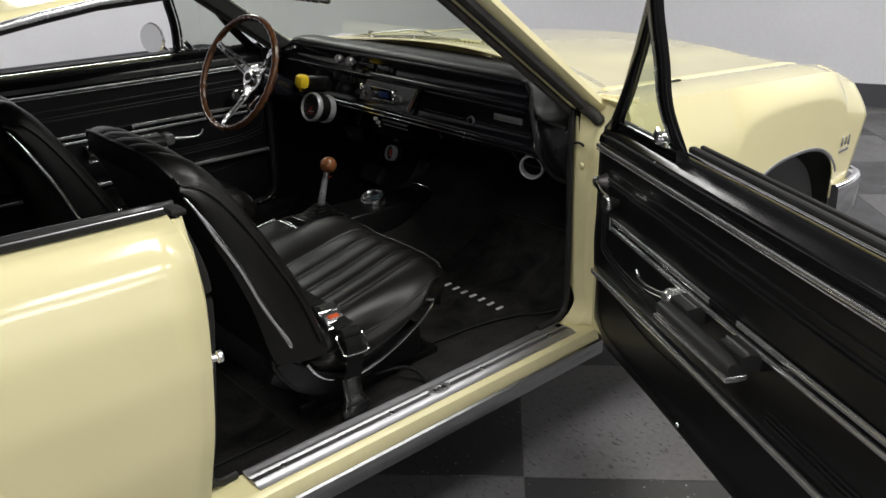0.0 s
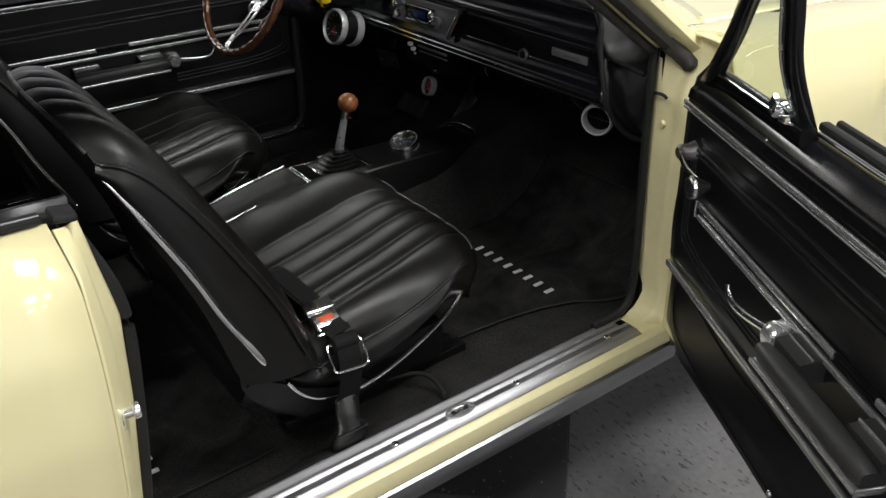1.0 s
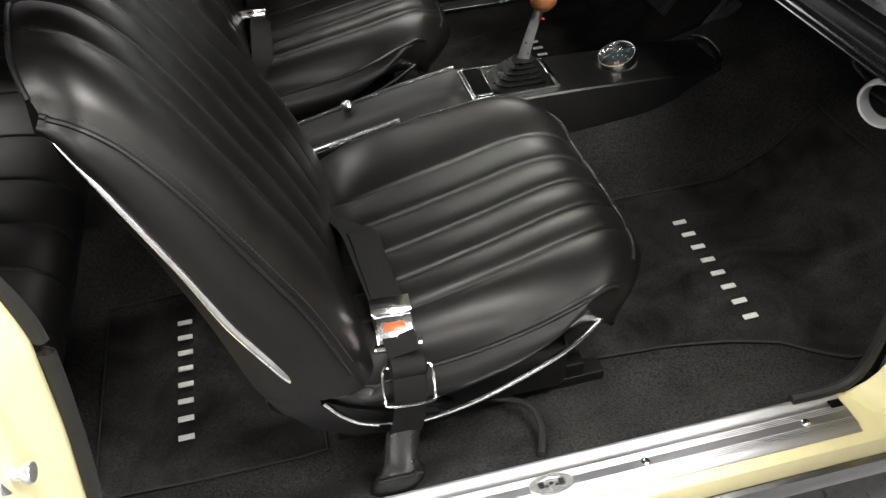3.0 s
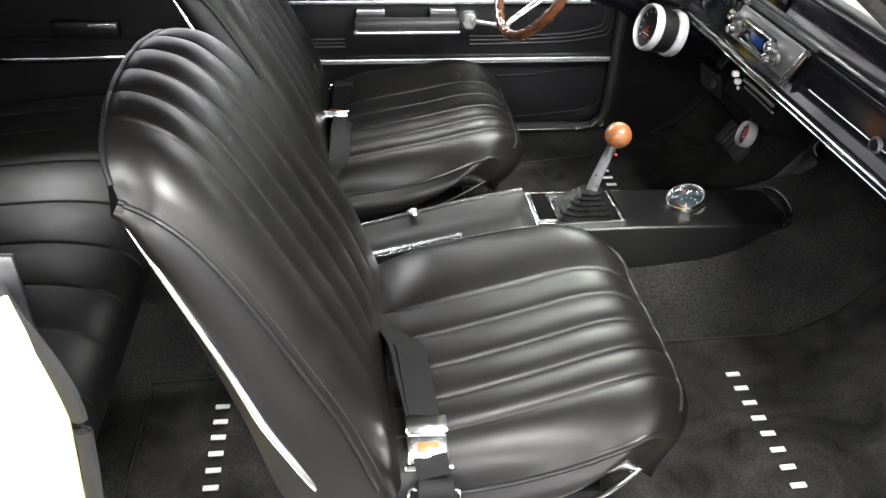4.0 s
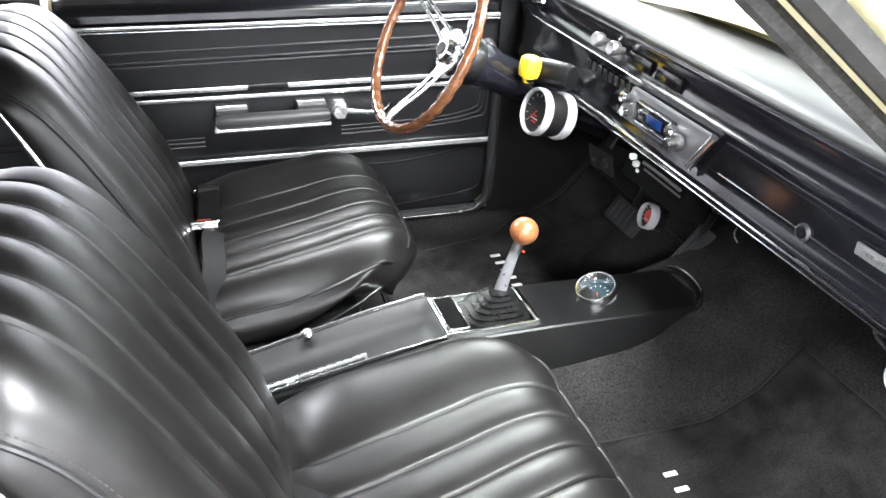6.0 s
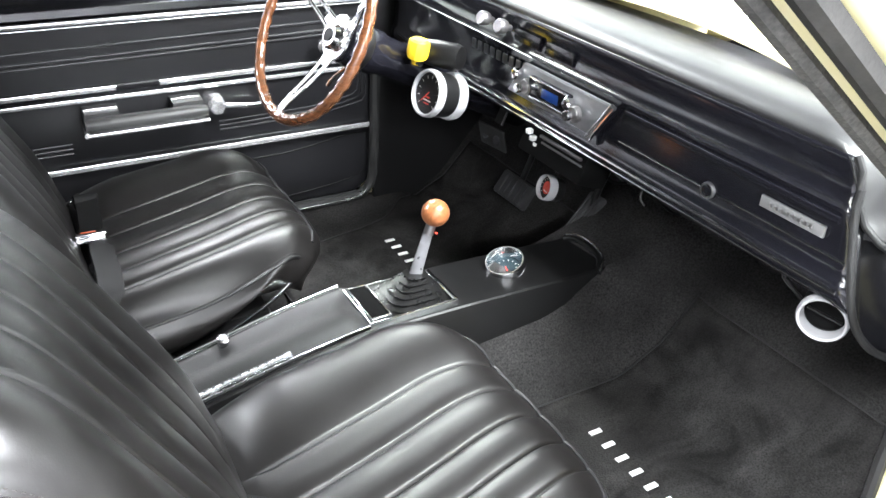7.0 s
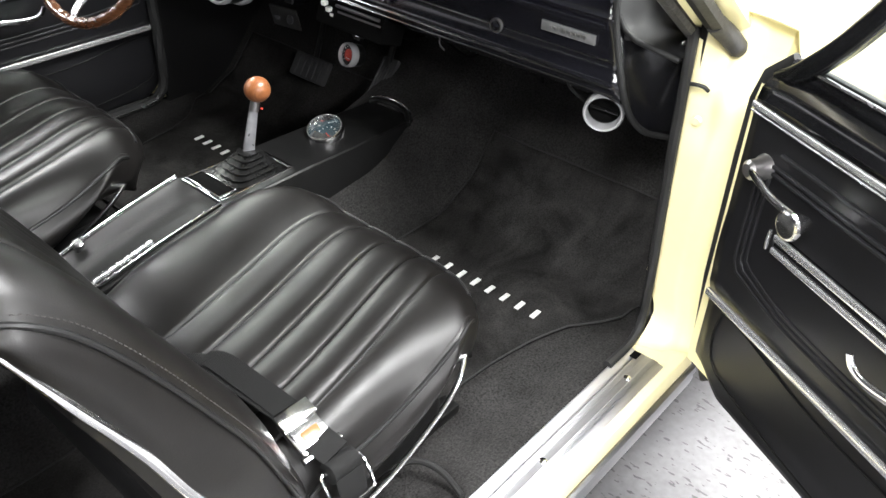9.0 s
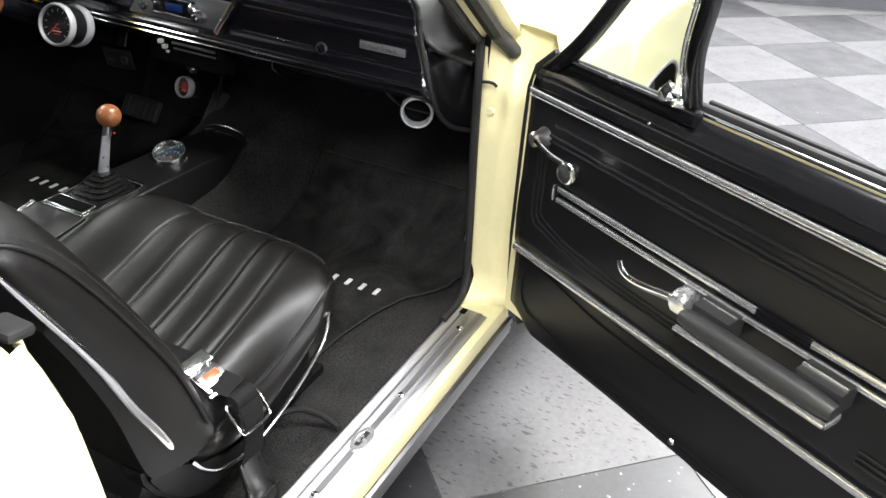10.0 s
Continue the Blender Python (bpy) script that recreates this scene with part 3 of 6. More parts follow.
for s in (-1, 1):
    f = part("fender", surface(lambda u, v, s=s: fender(u, v, s), 36, 80), YELLOW, car, "cream yellow front fender", solid=0.004, out=(0, s, 0))
    arc = [V(arch(d, 0.003)[0], s * interp(arch(d, 0.003)[1], [(0.35, 0.903), (0.55, 0.928), (0.65, 0.928)]), arch(d, 0.003)[1]) for d in range(0, 181, 4)]
    part("arch_moulding", sweep(arc, rounded(0.014, 0.012, 0.004, 2), (0, 1, 0)), BRUSHED, f, "bright wheel arch moulding")
    rings = [[V(arch(d, 0.010)[0], s * w, arch(d, 0.010)[1]) for d in range(0, 181, 6)] for w in (0.918, 0.56)]
    bm = loft(rings, False, False)
    part("wheel_well", bm, WELL, f, "black wheel well lining", solid=0.004)
    bm = slab([V(AXLE - 0.38, s * 0.555, 0.2), V(AXLE + 0.38, s * 0.555, 0.2), V(AXLE + 0.38, s * 0.555, 0.72), V(AXLE - 0.38, s * 0.555, 0.72)], (0, 0, 0), (0, s * 0.01, 0))
    part("inner_wall", bm, WELL, f)
    w = part("wheel", lathe([(0.19, -0.09), (0.27, -0.10), (0.315, -0.085), (0.328, -0.05), (0.33, 0.0), (0.328, 0.05), (0.315, 0.085), (0.27, 0.10), (0.20, 0.095), (0.19, 0.06)], (AXLE, s * 0.79, 0.33), (0, s, 0), 48), TYRE, car, "black front tyre")
    rim = lathe([(0.198, 0.094), (0.185, 0.092), (0.175, 0.05), (0.14, 0.035), (0.06, 0.055), (0.045, 0.075), (0.0, 0.08)], (AXLE, s * 0.79, 0.33), (0, s, 0), 40)
    part("rim", rim, SATIN, w, "bright metal wheel rim")
    # front closing face behind the headlamp and the bumper corner
    bm = slab([V(1.90, s * 0.90, 0.80), V(1.90, s * 0.0, 0.84), V(1.84, 0, 0.45), V(1.84, s * 0.89, 0.45)], (-0.02, 0, 0), (0, 0, 0))
    part("nose_panel", bm, YELLOW, car)
    path = spline([(1.77, s * 0.945, 0.43), (1.88, s * 0.955, 0.44), (1.975, s * 0.90, 0.45), (2.03, s * 0.6, 0.46), (2.05, s * 0.02, 0.46)], 30)
    part("bumper", sweep(path, rounded(0.035, 0.13, 0.015, 3)), CHROME, car, "chrome front bumper")
# fender badge: plain raised bars
bg = thing("fender_badge", (1.81, -0.93, 0.64), "small chrome badge of raised bars on the fender", "badge")
bm = bmesh.new()
m = pose(0, 0, 0, 0, 0, 2).to_3x3()
box((0.075, 0.006, 0.012), (1.812, -0.934, 0.612), m, 0.002, bm)
for dx, h in ((-0.025, 0.036), (0.0, 0.030), (0.026, 0.040)):
    box((0.013, 0.006, h), (1.815 + dx, -0.935, 0.645), m, 0.002, bm)
part("bars", bm, CHROME, bg)

# roof and headliner
def rail(x):
    return interp(x, [(-1.5, 1.10), (-1.1, 1.205), (-0.78, 1.282), (-0.63, 1.304), (-0.476, 1.313), (-0.3, 1.318), (0.03, 1.314)])


def roof(u, v, drop=0.0):
    y = -0.72 + 1.44 * u
    x = 0.06 - 1.56 * v + (0.12 * (1 - (y / 0.72) ** 2) + 0.015) * smooth(1 - v * 3)
    return V(x, y * (1 - 0.05 * smooth((v - 0.5) * 2)), rail(x) + 0.055 * (1 - (abs(y) / 0.72) ** 2.4) - drop)


part("roof", surface(roof, 28, 24), YELLOW, car, solid=0.004, out=(0, 0, 1))
part("headliner", surface(lambda u, v: roof(0.03 + 0.94 * u, 0.01 + 0.98 * v, 0.012), 20, 14), HEADLINER, car, "black headliner", solid=0.004, out=(0, 0, 1))
for s in (-1, 1):
    path = [roof(0.5 + 0.5 * s, v / 18) + V(0, s * 0.006, -0.002) for v in range(19)]
    part("drip_rail", sweep(path, rounded(0.020, 0.012, 0.004, 2)), SATIN, car, "bright drip rail along the roof edge")
    path = [roof(0.5 + 0.5 * s, v / 18) + V(0, -s * 0.012, -0.009) for v in range(19)]
    part("roof_weatherstrip", sweep(path, rounded(0.028, 0.016, 0.006, 2)), RUBBER, car)
    bm = loft([[V(x, s * (0.72 - 0.02 * smooth((-x - 0.8) * 2)), rail(x)), V(x - 0.22, s * 0.79, 1.10), V(x - 0.42, s * 0.822, 0.985)] for x in (-0.98, -1.1, -1.3, -1.5)], False, False)
    part("sail_panel", bm, YELLOW, car, solid=0.01, out=(0, s, 0))
bm = slab([V(-1.50, -0.66, 1.14), V(-1.50, 0.66, 1.14), V(-2.05, 0.72, 0.98), V(-2.05, -0.72, 0.98)], (0, 0, 0), (0.02, 0, 0.02))
part("rear_window", bm, GLASS, car, "clear rear window glass").visible_shadow = False
bm = slab([V(-1.45, -0.74, 0.93), V(-1.45, 0.74, 0.93), V(-2.1, 0.80, 0.95), V(-2.1, -0.80, 0.95)], (0, 0, 0), (0, 0, 0.02))
part("package_shelf", bm, VINYL_SIDE, car)
bm = slab([V(-2.1, -0.88, 0.35), V(-2.1, 0.88, 0.35), V(-2.1, 0.83, 0.95), V(-2.1, -0.83, 0.95)], (0, 0, 0), (0.02, 0, 0))
part("rear_bulkhead", bm, WELL, car)
part("deck_lid", surface(lambda u, v: V(-2.02 - 0.78 * v, -0.80 + 1.6 * u, 0.995 - 0.05 * v + 0.03 * (1 - (2 * u - 1) ** 2)), 16, 8), YELLOW, car, solid=0.004, out=(0, 0, 1))
part("tail_panel", surface(lambda u, v: V(-2.80 - 0.04 * v, -0.90 + 1.8 * u, 0.95 - 0.60 * v), 12, 6), YELLOW, car, solid=0.004, out=(-1, 0, 0))
for s in (-1, 1):
    part("rear_quarter", surface(lambda u, v: V(-2.095 - 0.72 * v, s * side_y(0.30 + 0.69 * u), 0.30 + 0.69 * u), 20, 6), YELLOW, car, solid=0.004, out=(0, s, 0))
    part("deck_side", surface(lambda u, v: V(-2.02 - 0.80 * v, s * (0.79 + 0.04 * u), 0.995 - 0.05 * v), 2, 4), YELLOW, car, solid=0.004, out=(0, 0, 1))

# ---- floor of the cabin ----
def cabin_floor(x, y):
    a = abs(y)
    base = interp(x, [(-2.0, 0.30), (-0.95, 0.265), (-0.35, 0.262), (-0.15, 0.285), (0.05, 0.31), (0.60, 0.318), (0.70, 0.37), (0.98, 0.70)])
    hump = interp(x, [(-2.0, 0.42), (-0.6, 0.40), (0.0, 0.43), (0.45, 0.47), (0.7, 0.54), (0.98, 0.72)])
    t = smooth((0.215 - a) / 0.13)
    z = max(base, base + (hump - base) * t)
    if a > 0.66:
        z = max(z, z + (0.338 - z) * smooth((a - 0.66) / 0.11)) if x < 0.6 else z
    return z + 0.002 * noise.noise(V(x * 9, y * 9, 0))


def carpet(u, v):
    x, y = -1.3 + 2.28 * v, -0.774 + 1.548 * u
    return V(x, y, cabin_floor(x, y))


part("carpet", surface(carpet, 96, 110), CARPET, car, "black loop carpet over the cabin floor", solid=0.006, out=(0, 0, 1), sharp=60)
bm = slab([V(0.97, -0.75, 0.68), V(0.97, 0.75, 0.68), V(0.84, 0.72, 0.935), V(0.84, -0.72, 0.935)], (0, 0, 0), (0.03, 0, 0))
part("firewall", bm, CARPET, car, "black padded firewall")
for s in (-1, 1):
    x0 = 0.56 if s < 0 else 0.488
    bm = slab([V(x0, s * 0.748, 0.31), V(1.02, s * 0.748, 0.31), V(1.02, s * 0.748, 0.95), V(x0, s * 0.748, 0.95)], (0, 0, 0), (0, s * 0.012, 0))
    part("kick_panel", bm, VINYL_SIDE, car)
bm = sweep(spline([(-0.55, 0.756, 0.350), (0.0, 0.756, 0.350), (0.40, 0.755, 0.350), (0.455, 0.754, 0.356), (0.482, 0.752, 0.39), (0.488, 0.750, 0.47), (0.490, 0.750, 0.60), (0.492, 0.750, 0.74)], 60), circle(0.014, 8))
part("windlace", bm, RUBBER, car, "black rubber edging round the driver door opening")
# highlight line on the far sill, modelled as a thin bright strip
bm = sweep(spline([(-0.50, 0.737, 0.349), (0.0, 0.737, 0.349), (0.38, 0.737, 0.350), (0.44, 0.737, 0.356), (0.463, 0.737, 0.372)], 40), rounded(0.008, 0.006, 0.002, 2))
part("sill_trim", bm, SATIN, car, "narrow bright strip added as the highlight line along the far sill")
bm = lathe([(0.0, 0.004), (0.012, 0.003), (0.014, 0.0)], (0.60, -0.747, 0.655), (0, 1, 0), 14)
part("grommet", bm, RUBBER, car)
# wire bracket on the carpet beside the seat
bm = tube(spline([(-0.060, -0.615, 0.322), (-0.005, -0.645, 0.332), (0.018, -0.672, 0.337), (0.020, -0.715, 0.340), (0.003, -0.765, 0.346)], 24), 0.0055, 8)
part("seat_release_cable", bm, RUBBER, car, "thin dark cable lying on the carpet")


# ---- doors ----
def make_door(L, label, mid, low, s_end):
    """A car door in its own terms: s back from the hinge, w in from the panel's face, z up; L turns these into a place."""
    P = lambda pts: [L(*p) for p in pts]
    # shell: outer skin, inner box
    sec = [(-0.012, 0.372), (-0.05, 0.345), (-0.115, 0.335), (-0.135, 0.42), (-0.16, 0.56), (-0.165, 0.70), (-0.155, 0.82), (-0.125, 0.905), (-0.085, 0.947), (-0.055, 0.955), (-0.02, 0.93), (-0.012, 0.90)]
    rings = [[L(s, w * k, z if z < 0.9 or s > 0.06 else z - 0.02) for w, z in sec] for s, k in ((0.004, 0.80), (0.02, 0.97), (0.05, 1.0), (0.4, 1.0), (0.8, 1.0), (s_end, 1.0))]
    d = part("car_door", loft(rings), YELLOW, car, label)

    def strip(name, pts, width, height, mat, parent=d, label=""):
        path = P(pts)
        up = (L(0, 1, 0) - L(0, 0, 0)).normalized()
        return part(name, sweep(path, rounded(width, height, min(width, height) * 0.35, 2), up), mat, parent, label)

    # trim panel with a rounded lower front corner
    def panel(u, v):
        s = 0.022 + (s_end - 0.01 - 0.022) * u
        bottom = 0.352 + 0.05 * (1 - smooth((s - 0.015) / 0.09)) - 0.012 * smooth((s - 0.3) / 0.5)
        z = bottom + (0.90 - bottom) * v
        w = 0.010 * smooth((z - low(s) + 0.02) / 0.04) - 0.004 * smooth((0.42 - z) / 0.05)
        w += 0.0025 * math.sin(math.pi * min(max((z - 0.585) / 0.12, 0), 1))
        return L(s, w - 0.008, z)
    part("trim_panel", surface(panel, 60, 60), DOOR_VINYL, d, "black embossed vinyl trim panel", solid=0.010, out=L(0, 1, 0) - L(0, 0, 0))
    # painted steel upper
    def upper(u, v):
        s = 0.028 + (s_end - 0.01 - 0.028) * u
        prof = [(0.898, 0.004), (0.905, 0.008), (0.925, 0.004), (0.940, -0.010), (0.950, -0.022), (0.953, -0.032), (0.948, -0.048)]
        k = v * (len(prof) - 1)
        i = min(int(k), len(prof) - 2)
        z = prof[i][0] + (prof[i + 1][0] - prof[i][0]) * (k - i)
        w = prof[i][1] + (prof[i + 1][1] - prof[i][1]) * (k - i)
        z -= 0.022 * smooth((0.09 - s) / 0.07) * v
        return L(s, w, z)
    part("upper_panel", surface(upper, 40, 18), DOOR_PAINT, d, "glossy black painted door top", solid=0.003, out=L(0, 1, 1) - L(0, 0, 0))
    strip("belt_seal", [(s, -0.058, 0.962) for s in (0.36, 0.7, s_end - 0.01)], 0.014, 0.018, RUBBER)
    strip("belt_moulding", [(s, -0.040, 0.959) for s in (0.38, 0.7, s_end - 0.01)], 0.006, 0.010, CHROME)
    strip("outer_belt_seal", [(s, -0.082, 0.962) for s in (0.36, 0.7, s_end - 0.01)], 0.014, 0.012, RUBBER)
    strip("edge_seal", [L3 for L3 in ((0.045, -0.030, 0.962), (0.006, -0.024, 0.925), (-0.006, -0.022, 0.88), (-0.008, -0.022, 0.78), (-0.006, -0.022, 0.55), (0.006, -0.022, 0.41), (0.05, -0.022, 0.352))], 0.018, 0.014, RUBBER)
    # chrome strips
    strip("top_strip", [(s, 0.011, 0.893) for s in (0.028, 0.4, 0.8, s_end - 0.01)], 0.010, 0.006, BRIGHT_TRIM, label="narrow chrome strip")
    strip("top_strip", [(s, 0.012, 0.884) for s in (0.028, 0.4, 0.8, s_end - 0.01)], 0.003, 0.004, BRIGHT_TRIM)
    strip("lower_strip", [(s, 0.008, low(s)) for s in (0.030, 0.3, 0.6, 0.9, s_end - 0.01)], 0.014, 0.008, BRIGHT_TRIM, label="chrome strip across the lower panel")
    runs = [0.135, 0.3, 0.5, 0.59]
    runs2 = [0.688, 0.8, 1.0, s_end - 0.01]
    for seg in (runs, runs2):
        strip("middle_strip", [(s, 0.008, mid(s) + 0.011) for s in seg], 0.012, 0.006, BRIGHT_TRIM, label="twin chrome strip with a dark groove")
    strip("middle_strip", [(s, 0.008, mid(s) - 0.011) for s in runs + runs2], 0.010, 0.006, BRIGHT_TRIM)
    strip("strip_tip", [(0.124, 0.008, mid(0.13) + 0.016), (0.122, 0.008, mid(0.13)), (0.124, 0.008, mid(0.13) - 0.016)], 0.004, 0.006, BRIGHT_TRIM)
    strip("strip_backing", [(s, 0.004, mid(s)) for s in runs + runs2], 0.036, 0.006, DOOR_PAINT)
    strip("strip_insert", [(s, 0.008, mid(s) + 0.011) for s in (0.592, 0.64, 0.686)], 0.012, 0.004, DOOR_PAINT)
    # embossed lines
    for dz, s0 in ((0.845, 0.10), (0.822, 0.09), (0.811, 0.09)):
        strip("embossed_line", [(s, 0.0035, dz - 0.012 * s) for s in (s0, 0.5, s_end - 0.02)], 0.006, 0.006, GROOVE)
    for k in range(3):
        o = 0.011 * k
        pts = spline([(0.066 + o, 0.0035, 0.80), (0.066 + o, 0.0035, 0.66 + o), (0.070 + o, 0.0035, 0.628 + o), (0.09 + o, 0.0035, 0.620 + o), (0.2, 0.0035, low(0.2) + 0.05 + o), (0.42, 0.0035, low(0.42) + 0.045 + o), (0.46, 0.0035, low(0.46) + 0.045 + o)], 26)
        strip("embossed_line", [tuple(p) for p in pts], 0.0055, 0.006, GROOVE)
        strip("embossed_line", [(s, 0.0035, low(s) + 0.04 + o) for s in (0.80, 0.9, s_end - 0.02)], 0.0055, 0.006, GROOVE)
    pts = spline([(0.52, -0.006, low(0.5) - 0.045), (0.3, -0.006, low(0.3) - 0.05), (0.085, -0.006, low(0.1) - 0.025), (0.055, -0.006, low(0.1) - 0.06), (0.06, -0.006, 0.43), (0.10, -0.006, 0.40), (0.3, -0.006, 0.378), (0.7, -0.006, 0.368), (1.0, -0.006, 0.366)], 60)
    strip("panel_seam", [tuple(p) for p in pts], 0.003, 0.003, PLASTIC)
    n_in = (L(0, 1, 0) - L(0, 0, 0)).normalized()
    part("screw", lathe([(0.0, 0.004), (0.005, 0.003), (0.007, 0.0)], L(0.50, -0.004, 0.372), n_in, 12), CHROME, d)

    # window crank
    part("window_crank", lathe([(0.0, 0.034), (0.010, 0.033), (0.015, 0.028), (0.015, 0.012), (0.019, 0.004), (0.020, 0.0)], L(0.073, 0.002, 0.811), n_in, 22), DARK_METAL, d, "dark round hub of the window crank")
    arm = spline(P([(0.073, 0.030, 0.811), (0.098, 0.038, 0.813), (0.135, 0.042, 0.806), (0.170, 0.040, 0.802), (0.195, 0.036, 0.801)]), 18)
    part("crank_arm", sweep(arm, rounded(0.013, 0.007, 0.003, 2), n_in), CHROME, d)
    part("crank_knob", lathe([(0.008, -0.004), (0.0105, 0.002), (0.012, 0.006), (0.0215, 0.026), (0.0205, 0.031), (0.017, 0.033), (0.0, 0.034)], L(0.196, 0.030, 0.798), n_in, 18), SATIN, d, "flared faceted bright knob", sharp=12)
    # inside door handle
    part("door_handle", lathe([(0.025, 0.0), (0.025, 0.006), (0.022, 0.014), (0.0235, 0.022), (0.022, 0.030), (0.016, 0.036), (0.0, 0.037)], L(0.468, 0.002, 0.671), n_in, 12, wave=lambda a: 1.0 + 0.04 * math.cos(6 * a)), BRIGHT_TRIM, d, "chrome inside door handle")
    arm = spline(P([(0.462, 0.024, 0.672), (0.432, 0.030, 0.669), (0.40, 0.036, 0.666), (0.37, 0.040, 0.666), (0.350, 0.042, 0.674), (0.341, 0.043, 0.690)]), 18)
    part("handle_lever", sweep(arm, rounded(0.014, 0.008, 0.003, 2), n_in, scale=lambda t: 1.15 - 0.35 * t), CHROME, d)
    # armrest
    def rest(u):
        """Section of the padded bar at a share of its length."""
        s = 0.500 + 0.272 * u
        end = 1 - 0.25 * (abs(2 * u - 1) ** 8)
        return [L(s, 0.060 + a * end, 0.677 + b * end) for a, b in rounded(0.034, 0.030, 0.011, 3)]
    part("armrest", loft([rest(k / 16) for k in range(17)]), ARMREST, d, "padded black armrest")
    for s0, s1 in ((0.504, 0.574), (0.694, 0.768)):
        rings = [[L(s, w, 0.681 + b) for w, b in ((-0.002, -0.018), (0.045, -0.018), (0.045, 0.016), (0.028, 0.019), (-0.002, 0.022))] for s in (s0, s0 + 0.006, s1 - 0.006, s1)]
        part("armrest_bracket", loft(rings), ARMREST, d)
    strip("edge_trim", [(s, 0.026, 0.702) for s in (0.508, 0.54, 0.573)], 0.004, 0.003, BRIGHT_TRIM, d)
    strip("edge_trim", [(s, 0.032, 0.702) for s in (0.695, 0.73, 0.767)], 0.007, 0.003, BRIGHT_TRIM, d)
    strip("base_trim", [(s, 0.072, 0.658) for s in (0.500, 0.57, 0.70, 0.770)], 0.008, 0.012, BRIGHT_TRIM, d, "chrome strip under the armrest")
    strip("base_trim", [(0.771, w, 0.658) for w in (0.072, 0.05, 0.035)], 0.012, 0.012, BRIGHT_TRIM, d)
    # lock knob
    part("lock_knob", lathe([(0.004, -0.014), (0.004, 0.002), (0.005, 0.006), (0.004, 0.010), (0.0, 0.011)], L(0.311, 0.000, 0.918), (0, 0, 1), 14), CHROME, d)
    # vent window: frame, pane and catch
    front_bar = [(0.030, -0.026, 0.925), (0.075, -0.014, 0.955), (0.138, 0.000, 1.014), (0.181, 0.008, 1.064), (0.222, 0.018, 1.114), (0.268, 0.030, 1.164), (0.315, 0.045, 1.214), (0.363, 0.060, 1.264), (0.398, 0.072, 1.300)]
    rear_bar = [(0.368, -0.034, 0.945), (0.393, 0.027, 1.064), (0.424, 0.061, 1.164), (0.440, 0.088, 1.250), (0.448, 0.100, 1.300)]
    part("vent_window", sweep(spline(P(front_bar), 34), rounded(0.031, 0.024, 0.008, 3), n_in), DOOR_PAINT, d, "vent window in a black frame")
    part("division_bar", sweep(spline(P(rear_bar), 20), rounded(0.023, 0.024, 0.006, 2), n_in), DOOR_PAINT, d)
    part("pane_edge", sweep(spline(P([(a0 - 0.019, b0 + 0.006, c0) for a0, b0, c0 in rear_bar]), 20), rounded(0.007, 0.008, 0.002, 1), n_in), SATIN, d)
    part("lower_bar", sweep(line(P([(0.055, -0.024, 0.952), (0.39, -0.016, 0.958)]), 4), rounded(0.024, 0.030, 0.006, 2)), DOOR_PAINT, d)
    part("lower_edge", sweep(line(P([(0.085, -0.006, 0.968), (0.375, 0.002, 0.974)]), 4), rounded(0.004, 0.005, 0.001, 1)), SATIN, d)
    A = spline(P([q for q in front_bar[1:]]), 16)
    B = spline(P([(0.388, -0.008, 0.965), *rear_bar[1:]]), 16)
    pane = part("vent_pane", loft([[a1, b1] for a1, b1 in zip(A, B)], False, False), GLASS, d, "clear vent window pane")
    pane.visible_shadow = False
    part("vent_catch", lathe([(0.014, 0.0), (0.016, 0.006), (0.014, 0.018), (0.009, 0.024), (0.0, 0.025)], L(0.338, -0.006, 0.985), n_in, 10), CHROME, d, "chrome vent window catch")
    bm = sweep(spline(P([(0.338, 0.016, 0.985), (0.345, 0.022, 0.995), (0.358, 0.024, 1.010)]), 8), rounded(0.016, 0.007, 0.003, 2), n_in)
    box((0.012, 0.02, 0.012), L(0.362, 0.006, 0.978), None, 0.003, bm)
    part("catch_lever", bm, CHROME, d)
    return d


U = Vector((-0.46947, -0.88295, 0))
N = Vector((-0.88295, 0.46947, 0))
make_door(lambda s, w, z: U * (0.528 + s) + N * (w - 0.85) + Vector((0, 0, z - 0.014)),
          "open passenger door with black vinyl trim and chrome strips", lambda s: 0.719 - 0.014 * min(s, 0.6), lambda s: 0.552 - 0.014 * s, 1.16)
make_door(lambda s, w, z: Vector((0.535 - s, 0.765 - w, z)),
          "closed driver door with black vinyl trim and chrome strips", lambda s: 0.729, lambda s: 0.555, 1.10)

